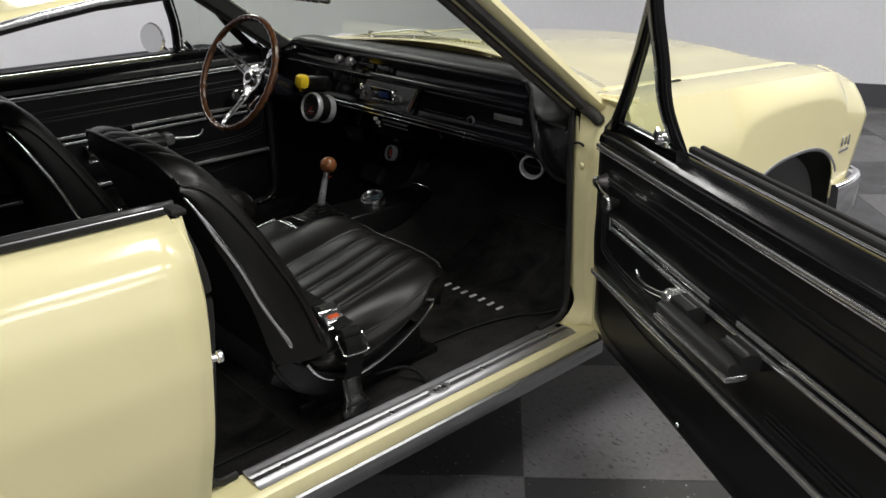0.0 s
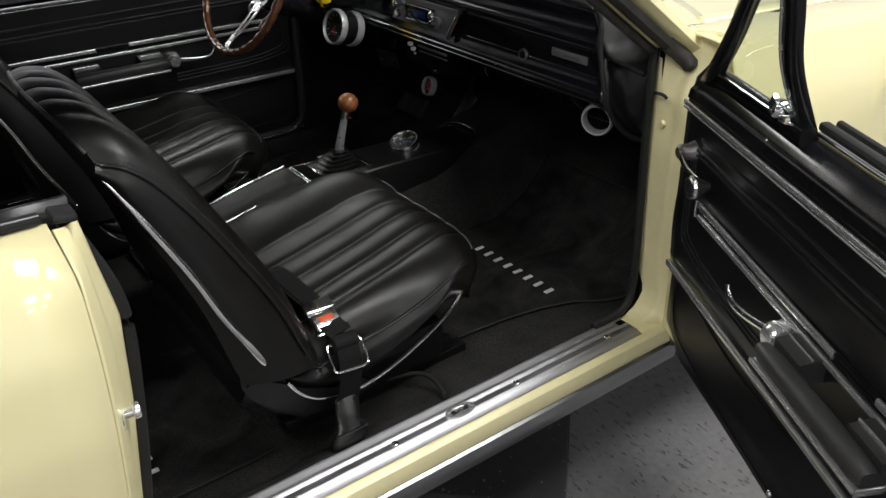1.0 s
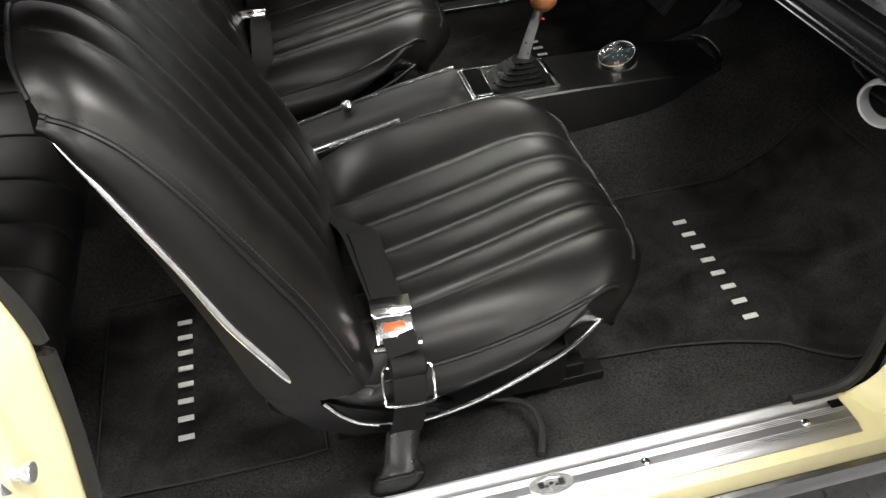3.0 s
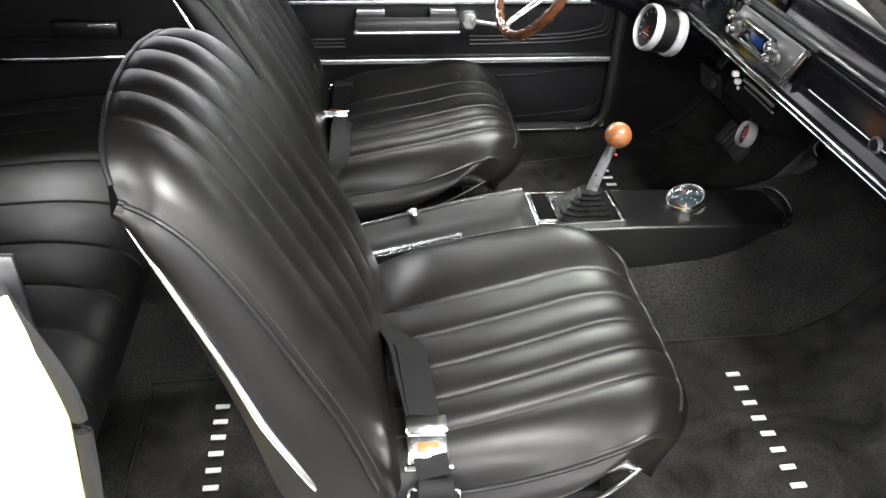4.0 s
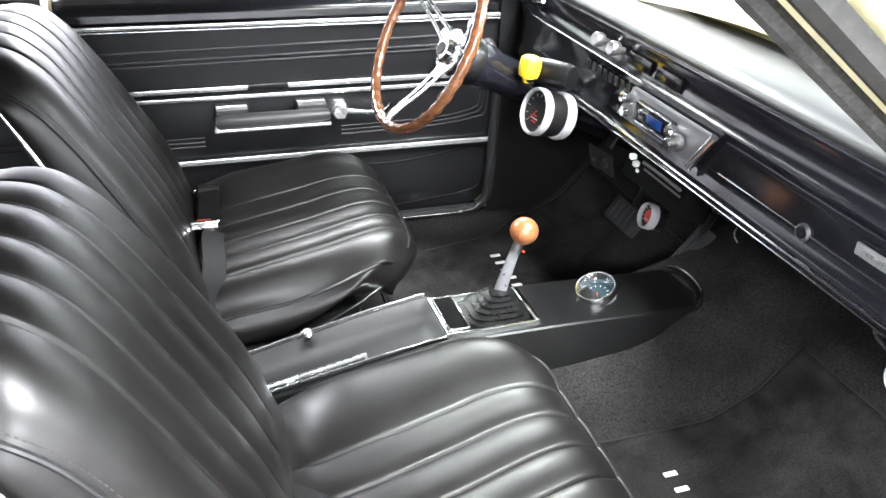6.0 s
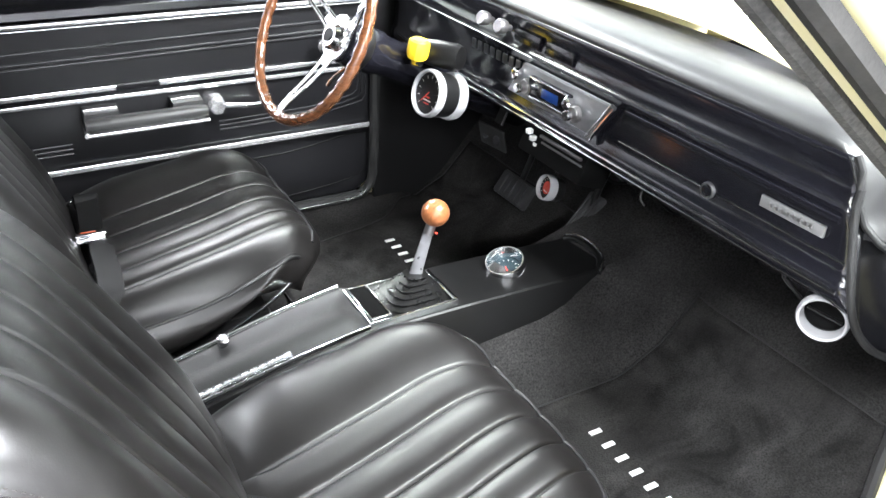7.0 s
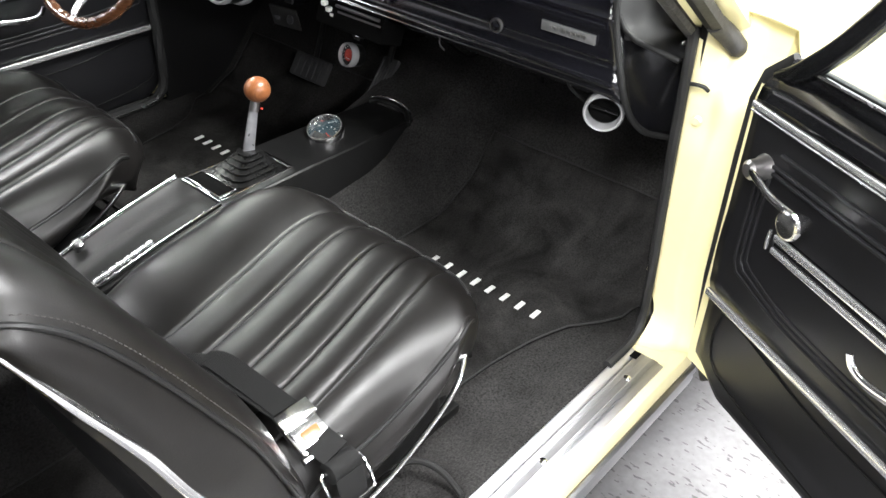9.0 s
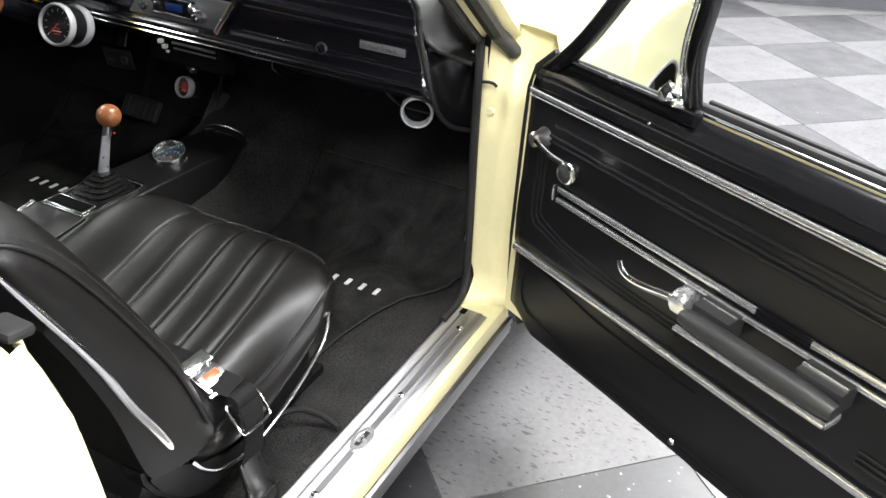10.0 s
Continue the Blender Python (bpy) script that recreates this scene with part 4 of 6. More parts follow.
# inner quarter trim behind the doors
for s in (-1, 1):
    q = thing("quarter_trim", (-1.0, s * 0.765, 0.3), "black vinyl trim panel beside the rear seat", "trim panel", "rear side trim panels")
    bm = surface(lambda u, v: V(-0.575 - 0.95 * u, s * (0.765 - 0.02 * smooth(u * 3)), 0.30 + 0.66 * v), 12, 12)
    part("panel", bm, DOOR_VINYL, q, solid=0.008, out=(0, -s, 0))
    for z, h in ((0.578, 0.014), (0.742, 0.010), (0.762, 0.012), (0.893, 0.010)):
        part("chrome_strip", sweep([V(-0.585, s * 0.757, z), V(-1.0, s * 0.737, z), V(-1.45, s * 0.737, z)], rounded(0.008, h, 0.003, 2)), CHROME, q)
    for z in (0.845, 0.822, 0.811, 0.62, 0.635):
        part("embossed_line", sweep([V(-0.60, s * 0.757, z), V(-1.0, s * 0.739, z), V(-1.4, s * 0.739, z)], rounded(0.003, 0.004, 0.001, 1)), GROOVE, q)
    a = part("ashtray", box((0.17, 0.03, 0.045), (-0.92, s * 0.735, 0.66), None, 0.008), VINYL_SIDE, q, "small black ashtray with a chrome lip")
    part("lip", box((0.07, 0.006, 0.014), (-0.875, s * 0.717, 0.672), None, 0.003), CHROME, a)
    c = part("window_crank", lathe([(0.0, 0.03), (0.012, 0.028), (0.016, 0.02), (0.018, 0.0)], (-0.795, s * 0.752, 0.815), (0, -s, 0), 16), CHROME, q, "chrome rear window crank")
    part("knob", lathe([(0.008, 0.0), (0.014, 0.006), (0.018, 0.016), (0.016, 0.026), (0.0, 0.03)], (-0.815, s * 0.715, 0.80), (0, -s, 0), 12), CHROME, c)


# ---- seats ----
def pad(front, back, half, seams, y0, depth=0.010, rows=56, fade=(0.0, 1.0), bow=0.0, round_at=0.86, drop=0.030, inner=None, crest=0.0, slope=False, power=2.0, fan=None, narrow=None, bulge=0.012, taper=None, arch_top=0.0, corner=0.0):
    """An upholstered pad: the front curve (x, z) carries stitched pleats, the back curve closes it. Gives the mesh and its two piped edges."""
    F = spline([(x, 0, z) for x, z in front], rows)
    B = spline([(x, 0, z) for x, z in back], rows)
    us = [-1 + 2 * k / 56 for k in range(57)]
    for y in seams:
        us = [u for u in us if abs(u * half - y) > 0.0075] + [(y + o) / half for o in (-0.007, -0.0045, -0.0028, -0.0012, 0.0, 0.0012, 0.0028, 0.0045, 0.007)]
    us.sort()
    marks = [-half * 1.02, *seams, half * 1.02]
    rings, edges = [], ([], [])
    mid = rows // 2
    tan = F[mid + 1] - F[mid - 1]
    sign = 1.0 if (F[mid] - B[mid]).dot(V(-tan.z, 0, tan.x)) > 0 else -1.0
    for i, (p, q) in enumerate(zip(F, B)):
        t = i / (rows - 1)
        tan = F[min(i + 1, rows - 1)] - F[max(i - 1, 0)]
        nrm = V(-tan.z, 0, tan.x).normalized()
        nrm *= sign
        h = half * (taper(t) if taper else 1.0) * (1 - 0.06 * smooth((t - 0.84) / 0.16) if narrow else 1.0)
        sunk = min(drop, 0.75 * (p - q).length) * (1 - 0.75 * smooth((p.x + 0.1) / 0.28) if narrow else 1.0)
        amount = smooth((t - fade[0]) / 0.08 + 0.0) * smooth((fade[1] - t) / 0.12)
        back_off = lambda u: V(-corner * max(0.0, (abs(u) - 0.55) / 0.45) ** 2.2 * smooth((t - 0.50) / 0.36), 0, 0)
        ring = []
        for u in us:
            y = u * h * (narrow(p.x, u) if narrow else 1.0) + (fan(p.x) * (1 - u ** 4) if fan else 0.0)
            v = u * half
            j = max(k for k in range(len(marks) - 1) if marks[k] <= v + 1e-9)
            a, b = marks[j], marks[j + 1]
            r = (v - a) / (b - a)
            puff = depth * amount * min((b - a) / 0.08, 1.1) * ((1 - abs(2 * r - 1) ** power) - 0.56) - 0.0032 * amount * (math.exp(-((v - a) / 0.0026) ** 2) * (j > 0) + math.exp(-((b - v) / 0.0026) ** 2) * (j < len(marks) - 2))
            at = inner if inner and u > 0 else round_at
            k = max(0.0, (abs(u) - at) / (1 - at))
            sink = sunk * (k ** 1.8 if slope and u < 0 else 1 - math.sqrt(max(0.0, 1 - k * k * 0.96)))
            ring.append(back_off(u) + V(0, 0, -arch_top * abs(u) ** 3.2 * smooth((t - 0.55) / 0.4)) + p + nrm * (puff * (1 - (k * k if not slope or u > 0 else k ** 6)) - sink) + V(bow * (1 - u * u), y, 0) + nrm * (0.010 * (1 - u * u) + crest * smooth((u - 0.35) / 0.5) * smooth((t - 0.05) / 0.25) * smooth((0.95 - t) / 0.2)))
        side = []
        for k in (1, 2, 3, 4, 5):
            e = k / 5
            side.append((e, bulge * math.sin(math.pi * e)))
        hr, hl = (h * narrow(p.x, 1), h * narrow(p.x, -1)) if narrow else (h, h)
        fall = V(0, 0, -arch_top * smooth((t - 0.55) / 0.4))
        right = [ring[-1].lerp(q + back_off(1) + fall + V(0, hr, 0), e) + V(0, g, 0) for e, g in side]
        left = [ring[0].lerp(q + back_off(1) + fall + V(0, -hl, 0), e) - V(0, g, 0) for e, g in side]
        edges[0].append(ring[0] + V(0, -0.002, 0))
        edges[1].append(ring[-1] + V(0, 0.002, 0))
        rings.append([x + V(0, y0, 0) for x in left[::-1] + ring + right])
    lines = [[r[5 + min(range(len(us)), key=lambda k: abs(us[k] * half - y))] for r in rings] for y in seams]
    return loft(rings, True, True), [[x + V(0, y0, 0) for x in e] for e in edges], lines, rings[-1][5:-5], rings


SEAMS = [-0.158, -0.082, -0.003, 0.079, 0.155]


def stitching(parent, lines, aside, first, last, shift=V(0, 0, 0)):
    """Short raised threads in a row beside each seam."""
    for run in lines:
        path = spline([p + V(0, aside, 0.0014) + shift for p in run[first:last]], 150)
        bm = bmesh.new()
        for a, b in zip(path[::2], path[1::2]):
            tube([a, a.lerp(b, 0.5) + V(0, 0, 0.0004), b], 0.0007, 5, bm)
        part("stitching", bm, THREAD, parent, "row of dark grey stitches")


def bucket_seat(y0):
    s = thing("bucket_seat", (0, y0, 0.28), "black pleated vinyl bucket seat with chrome side trim", "car seat", "front bucket seats")
    half = 0.283
    # cushion
    top = [(-0.275, 0.495), (-0.21, 0.525), (-0.10, 0.543), (0.02, 0.556), (0.11, 0.568), (0.160, 0.567), (0.196, 0.551), (0.217, 0.532), (0.223, 0.510), (0.212, 0.484), (0.192, 0.468)]
    low = [(-0.290, 0.478), (-0.265, 0.442), (-0.20, 0.408), (-0.12, 0.408), (-0.04, 0.433), (0.02, 0.460), (0.05, 0.470), (0.085, 0.474), (0.12, 0.474), (0.15, 0.470), (0.172, 0.464)]
    bm, ed, seams, last, rows_ = pad(top, low, half, [-0.155, -0.085, -0.009, 0.069, 0.143], y0, depth=0.0070, power=2.7, fade=(0.10, 0.88), corner=0.034, drop=0.056, round_at=0.46, inner=0.88, crest=0.023, slope=True,
                             fan=lambda x: -0.058 * (1 - smooth((x + 0.20) / 0.42)), narrow=lambda x, u: 1 - (0.115 + 0.075 * smooth((x - 0.10) / 0.12) if u < 0 else 0.12 * smooth((x - 0.05) / 0.17)), bulge=0.020)
    cu = part("cushion", bm, VINYL, s, "pleated seat cushion", sharp=60)
    for e in ed:
        part("piping", tube(e[2:45], 0.0036, 8), VINYL_SIDE, cu)
    front_ring = rows_[46][5:-5]
    part("piping", tube([p + V(0.001, 0, 0.001) for p in front_ring[5:-3]], 0.0032, 8), VINYL_SIDE, cu, "piping along the front edge")
    stitching(cu, [[p + V(0, 0.007, 0.004) for p in ed[0]]], 0.0, 4, 45)
    stitching(cu, seams[1:2], 0.0042, 12, 44, V(0, 0, 0.0022))
    stitching(cu, seams[1:2], -0.0042, 12, 44, V(0, 0, 0.0022))
    stitching(cu, seams[:1] + seams[2:], -0.0042, 12, 44, V(0, 0, 0.0022))
    # backrest: from the crease up the front, over the top to the rear edge
    front = [(-0.205, 0.495), (-0.225, 0.560), (-0.262, 0.660), (-0.308, 0.750), (-0.352, 0.830), (-0.392, 0.900), (-0.425, 0.948), (-0.462, 0.982), (-0.500, 0.994), (-0.518, 0.990)]
    back = [(-0.362, 0.505), (-0.376, 0.540), (-0.405, 0.655), (-0.436, 0.745), (-0.462, 0.815), (-0.484, 0.885), (-0.500, 0.925), (-0.510, 0.938), (-0.516, 0.944), (-0.520, 0.946)]
    half = 0.272
    wide = lambda t: 1.0 - 0.03 * t - 0.075 * smooth((t - 0.25) / 0.7) - 0.05 * smooth((t - 0.84) / 0.16) ** 2
    bm, ed, seams, last, rows_ = pad(front, back, half, SEAMS, y0, depth=0.0062, rows=64, fade=(0.12, 1.03), drop=0.040, round_at=0.74, bow=-0.020, taper=wide, arch_top=0.020)
    bk = part("backrest", bm, VINYL, s, "pleated backrest", sharp=60)
    for e in ed:
        part("piping", tube(e[4:], 0.0035, 8), VINYL_SIDE, bk)
    part("piping", tube([p + V(-0.002, 0, 0) for p in last[1:-1]], 0.0035, 8), VINYL_SIDE, bk)
    stitching(bk, seams, -0.0030, 10, 62)
    stitching(bk, ed, 0.0, 6, 60, V(0.010, 0, 0.004))
    for sd in (-1, 1):
        path = spline([(-0.506, y0 + sd * 0.238, 0.922), (-0.496, y0 + sd * 0.245, 0.905), (-0.478, y0 + sd * 0.252, 0.870), (-0.456, y0 + sd * 0.259, 0.826), (-0.437, y0 + sd * 0.265, 0.788), (-0.412, y0 + sd * 0.271, 0.733), (-0.383, y0 + sd * 0.277, 0.658), (-0.352, y0 + sd * 0.280, 0.594), (-0.322, y0 + sd * 0.279, 0.530)], 44)
        part("side_trim", sweep(path, [(0.0064 * math.cos(a), 0.0044 * math.sin(a)) for a in [2 * math.pi * k / 10 for k in range(10)]], (0, sd, 0), scale=lambda t: 0.55 + 0.45 * smooth(t / 0.25) if t < 0.96 else 1.0 - 12 * (t - 0.96)), CHROME, bk, "chrome strip down the side")
        path = spline([(-0.291, y0 + sd * (half + 0.004), 0.480), (-0.268, y0 + sd * (half + 0.005), 0.444), (-0.232, y0 + sd * (half + 0.006), 0.416), (-0.167, y0 + sd * (half + 0.006), 0.400), (-0.100, y0 + sd * (half + 0.006), 0.409), (-0.035, y0 + sd * (half + 0.006), 0.432), (0.045, y0 + sd * (half + 0.003), 0.470), (0.090, y0 + sd * (half - 0.010), 0.487), (0.124, y0 + sd * (half - 0.030), 0.495)], 36)
        part("base_trim", sweep(path, rounded(0.007, 0.008, 0.0025, 2), (0, sd, 0)), CHROME, s, "thin chrome strip along the seat base")
        # hinge cover and lower shell
        out = [V(-0.368, 0, 0.512), V(-0.366, 0, 0.488), V(-0.35, 0, 0.455), V(-0.315, 0, 0.410), V(-0.26, 0, 0.372), V(-0.19, 0, 0.360), V(-0.10, 0, 0.372), V(-0.13, 0, 0.402), V(-0.20, 0, 0.404), V(-0.262, 0, 0.436), V(-0.295, 0, 0.482), V(-0.33, 0, 0.486)]
        bm = slab(out, (0, y0 + sd * half * 0.97, 0), (0, y0 + sd * (half - 0.06), 0))
        bmesh.ops.bevel(bm, geom=[e for e in bm.edges if abs(e.verts[0].co.y - e.verts[1].co.y) < 1e-4], offset=0.008, segments=2, affect="EDGES")
        part("hinge_cover", bm, VINYL_SIDE, s)
        part("track", box((0.44, 0.035, 0.03), (-0.06, y0 + sd * 0.19, 0.315), None, 0.004), PLASTIC, s)
        part("foot", box((0.05, 0.03, 0.045), (0.10, y0 + sd * 0.19, 0.335), None, 0.004), PLASTIC, s)
    bm = box((0.36, 0.46, 0.10), (-0.09, y0, 0.385), None, 0.02)
    part("base_frame", bm, PLASTIC, s)
    bm = box((0.11, 0.50, 0.10), (-0.31, y0, 0.455), pose(0, 0, 0, 0, 30, 0).to_3x3(), 0.03)
    part("back_shell", bm, VINYL_SIDE, s)
    return s


seat = bucket_seat(-0.420)
copy_thing(seat, Matrix.Translation((-0.088, 0.420, 0.28)))

# rear bench
r = thing("rear_bench_seat", (-0.95, 0, 0.27), "black pleated vinyl rear bench seat", "car seat")
sm = [-0.565, -0.440, -0.316, -0.195, -0.064, 0.086, 0.265, 0.440, 0.565]
bm, ed, seams, last, rows_ = pad([(-1.22, 0.485), (-1.12, 0.500), (-1.0, 0.512), (-0.86, 0.520), (-0.76, 0.512), (-0.70, 0.490), (-0.678, 0.452), (-0.686, 0.40), (-0.72, 0.34), (-0.755, 0.29)], [(-1.24, 0.30), (-1.2, 0.29), (-1.1, 0.28), (-1.0, 0.28), (-0.95, 0.28), (-0.9, 0.28), (-0.86, 0.28), (-0.83, 0.28), (-0.80, 0.28), (-0.77, 0.28)], 0.66, sm, 0.0, depth=0.0055, power=2.4, fade=(-0.1, 0.80), drop=0.03, round_at=0.95)
c = part("cushion", bm, BENCH_VINYL, r, "pleated bench cushion", sharp=60)
part("piping", tube([(-0.757, -0.65 + 1.3 * k / 20, 0.293) for k in range(21)], 0.005, 8), VINYL_SIDE, c)
bm, ed, seams, last, rows_ = pad([(-1.14, 0.49), (-1.17, 0.58), (-1.22, 0.72), (-1.27, 0.84), (-1.32, 0.91), (-1.38, 0.935), (-1.44, 0.93)], [(-1.30, 0.45), (-1.33, 0.55), (-1.37, 0.70), (-1.40, 0.80), (-1.43, 0.86), (-1.45, 0.89), (-1.46, 0.90)], 0.66, sm, 0.0, depth=0.0055, power=2.4, fade=(-0.1, 0.9), drop=0.03, round_at=0.95)
part("backrest", bm, BENCH_VINYL, r, "pleated bench backrest", sharp=60)


def lap_belt(y0, sd, name_label, off=0.0):
    """A lap belt lying in the crease of a seat, with its buckle near the outer end and the strap down the side."""
    b = thing("seat_belt", (-0.2, y0, 0.55), name_label, "seat belt", "lap belts")
    w = 0.046

    def strap(points, lean, n=24, thick=0.0022, name="strap", parent=b, width=w):
        path = spline(points, n)
        return part(name, sweep(path, rounded(width, thick, thick * 0.4, 1), lean), WEBBING, parent)

    Y = lambda v: y0 + sd * v
    if off:
        strap([(-0.212, Y(-0.25), 0.490), (-0.205, Y(-0.215), 0.530), (-0.197, Y(-0.16), 0.549), (-0.194, Y(-0.08), 0.556), (-0.188, Y(-0.04), 0.555), (-0.182, Y(0.17 + off), 0.552)], (0.20, 0, 0.97))
    else:
        strap([(-0.222, Y(-0.22), 0.500), (-0.222, Y(-0.10), 0.516), (-0.212, Y(-0.04), 0.540), (-0.198, Y(0.02), 0.556), (-0.190, Y(0.10), 0.556), (-0.182, Y(0.17), 0.550)], (0.30, 0, 0.95), 30)
        strap([(-0.196, Y(0.005), 0.552), (-0.186, Y(0.03), 0.5605), (-0.182, Y(0.10), 0.5595), (-0.177, Y(0.17), 0.5535)], (0.16, 0.05, 0.97), 16, name="strap_fold")
    # buckle
    up = 0.030 if off else 0.0
    R = lambda v: Y(v + off)
    m = Matrix.Translation((-0.176 - up, R(0.207), 0.534 + up * 0.5)) @ axes((0.02, sd * 0.36, 0.90), (0, -sd, 0)).to_4x4() @ Matrix.Diagonal((1.12, 1.18, 1.0, 1))
    def place(size, at, bevel=0.0015):
        bm = box(size, at, None, bevel)
        bmesh.ops.transform(bm, matrix=m, verts=bm.verts)
        return bm
    bu = part("buckle", place((0.050, 0.052, 0.014), (0, 0, 0), 0.003), CHROME, b, "chrome push-button buckle")
    part("flap", place((0.052, 0.022, 0.006), (0, 0.022, 0.010), 0.002), CHROME, bu)
    part("button_frame", place((0.044, 0.026, 0.004), (0, -0.006, 0.009), 0.001), SATIN, bu)
    part("button", place((0.026, 0.011, 0.003), (0, -0.006, 0.0115), 0.001), RED, bu, "red enamel button")
    part("end_bar", place((0.060, 0.009, 0.010), (0, -0.028, 0.004), 0.002), CHROME, bu)
    strap([(-0.174 - up, R(0.228), 0.536 + up * 0.4), (-0.172 - up * 0.8, R(0.246), 0.532 + up * 0.6), (-0.171 - up * 0.5, R(0.262 - off * 0.45), 0.531 + up)], (-0.1, sd * 0.4, 0.9), 10)
    if off:
        R = lambda v: Y(v + off * 0.5)
        strap([(-0.180, R(0.285), 0.548), (-0.176, Y(0.25), 0.535), (-0.172, Y(0.286), 0.512)], (0, sd * 0.4, 0.9), 10)
    # roll of webbing in a wire keeper
    roll = lathe([(0.0, -0.025), (0.013, -0.025), (0.016, -0.023), (0.0165, 0.0), (0.016, 0.023), (0.013, 0.025), (0.0, 0.025)], (-0.171 - up * 0.5, R(0.270), 0.514 + up * 1.3), (1, 0.0, -0.06), 20)
    part("webbing_roll", roll, WEBBING, b)
    k = [(-0.192, Y(0.270), 0.516), (-0.203, Y(0.268), 0.518), (-0.207, Y(0.276), 0.510), (-0.209, Y(0.298), 0.488), (-0.203, Y(0.304), 0.480), (-0.147, Y(0.304), 0.475), (-0.140, Y(0.298), 0.482), (-0.138, Y(0.280), 0.505), (-0.141, Y(0.270), 0.513), (-0.150, Y(0.270), 0.513)]
    k = [(a - up * 0.5, b - Y(0) + R(0), c + up * 1.3) for a, b, c in k]
    part("wire_keeper", tube(spline(k, 40), 0.0024, 8), CHROME, b, "bent chrome wire keeper")
    strap([(-0.172, Y(0.286), 0.512), (-0.174, Y(0.297), 0.485), (-0.180, Y(0.299), 0.44), (-0.190, Y(0.296), 0.395)], (0, sd, 0.15), 14)
    # moulded boot over the anchor
    rings = []
    for t, wd, dp in ((0.0, 0.025, 0.005), (0.25, 0.026, 0.007), (0.45, 0.026, 0.009), (0.55, 0.030, 0.012), (0.64, 0.036, 0.014), (0.74, 0.040, 0.014), (0.84, 0.038, 0.012), (0.93, 0.028, 0.008), (0.98, 0.014, 0.004), (1.0, 0.004, 0.002)):
        c0 = V(-0.188, Y(0.292), 0.415).lerp(V(-0.215, Y(0.345), 0.332), t)
        n = V(0.1, sd * 0.75, 0.6).normalized()
        side = V(0.98, 0.0, 0.10).normalized()
        rings.append([c0 + side * wd * math.copysign(abs(math.cos(a)) ** 0.8, math.cos(a)) + n * dp * math.sin(a) for a in [2 * math.pi * j / 20 for j in range(20)]])
    part("anchor_boot", loft(rings), BOOT, b, "shiny black moulded anchor cover", sharp=60)
    ridge = [V(-0.206 + dx, Y(0.330), 0.362) + V(0.1, sd * 0.75, 0.6).normalized() * 0.013 for dx in (-0.032, 0.0, 0.032)]
    part("boot_ridge", tube(spline(ridge, 8), 0.0028, 8), BOOT, b)
    return b


lap_belt(-0.424, -1, "black lap belt with chrome buckle lying on the passenger seat")
lap_belt(0.424, 1, "black lap belt with chrome buckle lying on the driver seat", -0.205).location.x -= 0.088


# ---- floor mats ----
def floor_mat(s, xs, inner, outer, label, mark_x, mark_h, y_from, y_to):
    m = thing("floor_mat", (sum(xs) / 2, s * 0.4, 0.3), label, "floor mat", "cabin floor mats")

    def top(u, v, lift=0.007):
        x = xs[0] + (xs[1] - xs[0]) * v
        y = inner(x) + (outer(x) - inner(x)) * u
        return V(x, s * y, cabin_floor(x, y) + lift + 0.003 * noise.noise(V(x * 7, y * 7, 3)))
    part("carpet_top", surface(top, 40, 44), MAT_PILE, m, solid=0.005, out=(0, 0, 1), sharp=60)
    loop = [top(u / 24, 0) for u in range(25)] + [top(1, v / 24) for v in range(1, 25)] + [top(1 - u / 24, 1) for u in range(1, 25)] + [top(0, 1 - v / 24) for v in range(1, 24)]
    loop.append(loop[0])
    part("binding", tube(loop, 0.002, 6), BINDING, m, "bound edge")
    n = 8
    for k in range(n):
        y = y_from + (y_to - y_from) * (k + 0.5) / n
        z = max(cabin_floor(mark_x, y), 0) + 0.0115
        z1, z2 = cabin_floor(mark_x - 0.01, y), cabin_floor(mark_x + 0.01, y)
        bm = box((mark_h, abs(y_to - y_from) / n * 0.27, 0.003), (mark_x, s * y, z), pose(0, 0, 0, 0, -math.degrees(math.atan2(z2 - z1, 0.02)), 0).to_3x3(), 0.001)
        part("stripe", bm, LETTER, m, "white embroidered bar")
    return m


edge = lambda x: interp(x, [(0.10, 0.585), (0.275, 0.597), (0.39, 0.617), (0.476, 0.646), (0.549, 0.712), (0.63, 0.722), (0.80, 0.715)])
floor_mat(-1, (0.10, 0.78), lambda x: 0.20, edge, "black carpet mat with white embroidered marks in the passenger footwell", 0.449, 0.026, 0.288, 0.597)
floor_mat(1, (0.10, 0.78), lambda x: 0.20, edge, "black carpet mat with white embroidered marks in the driver footwell", 0.425, 0.026, 0.235, 0.535)
for s in (-1, 1):
    floor_mat(s, (-0.66, -0.30), lambda x: 0.19, lambda x: 0.615, "black carpet mat with white embroidered marks before the rear seat", -0.519, 0.026, 0.242, 0.552)


# ---- centre console ----
con = thing("center_console", (0.2, 0, 0.42), "black centre console with chrome rails and a shifter plate", "console")
def con_top(x):
    return interp(x, [(-0.34, 0.428), (-0.24, 0.455), (-0.03, 0.503), (0.09, 0.524), (0.30, 0.528), (0.62, 0.520), (0.67, 0.512)])


def con_half(x):
    return interp(x, [(-0.34, 0.070), (0.0, 0.078), (0.3, 0.084), (0.54, 0.083), (0.62, 0.080), (0.655, 0.072), (0.67, 0.058)])


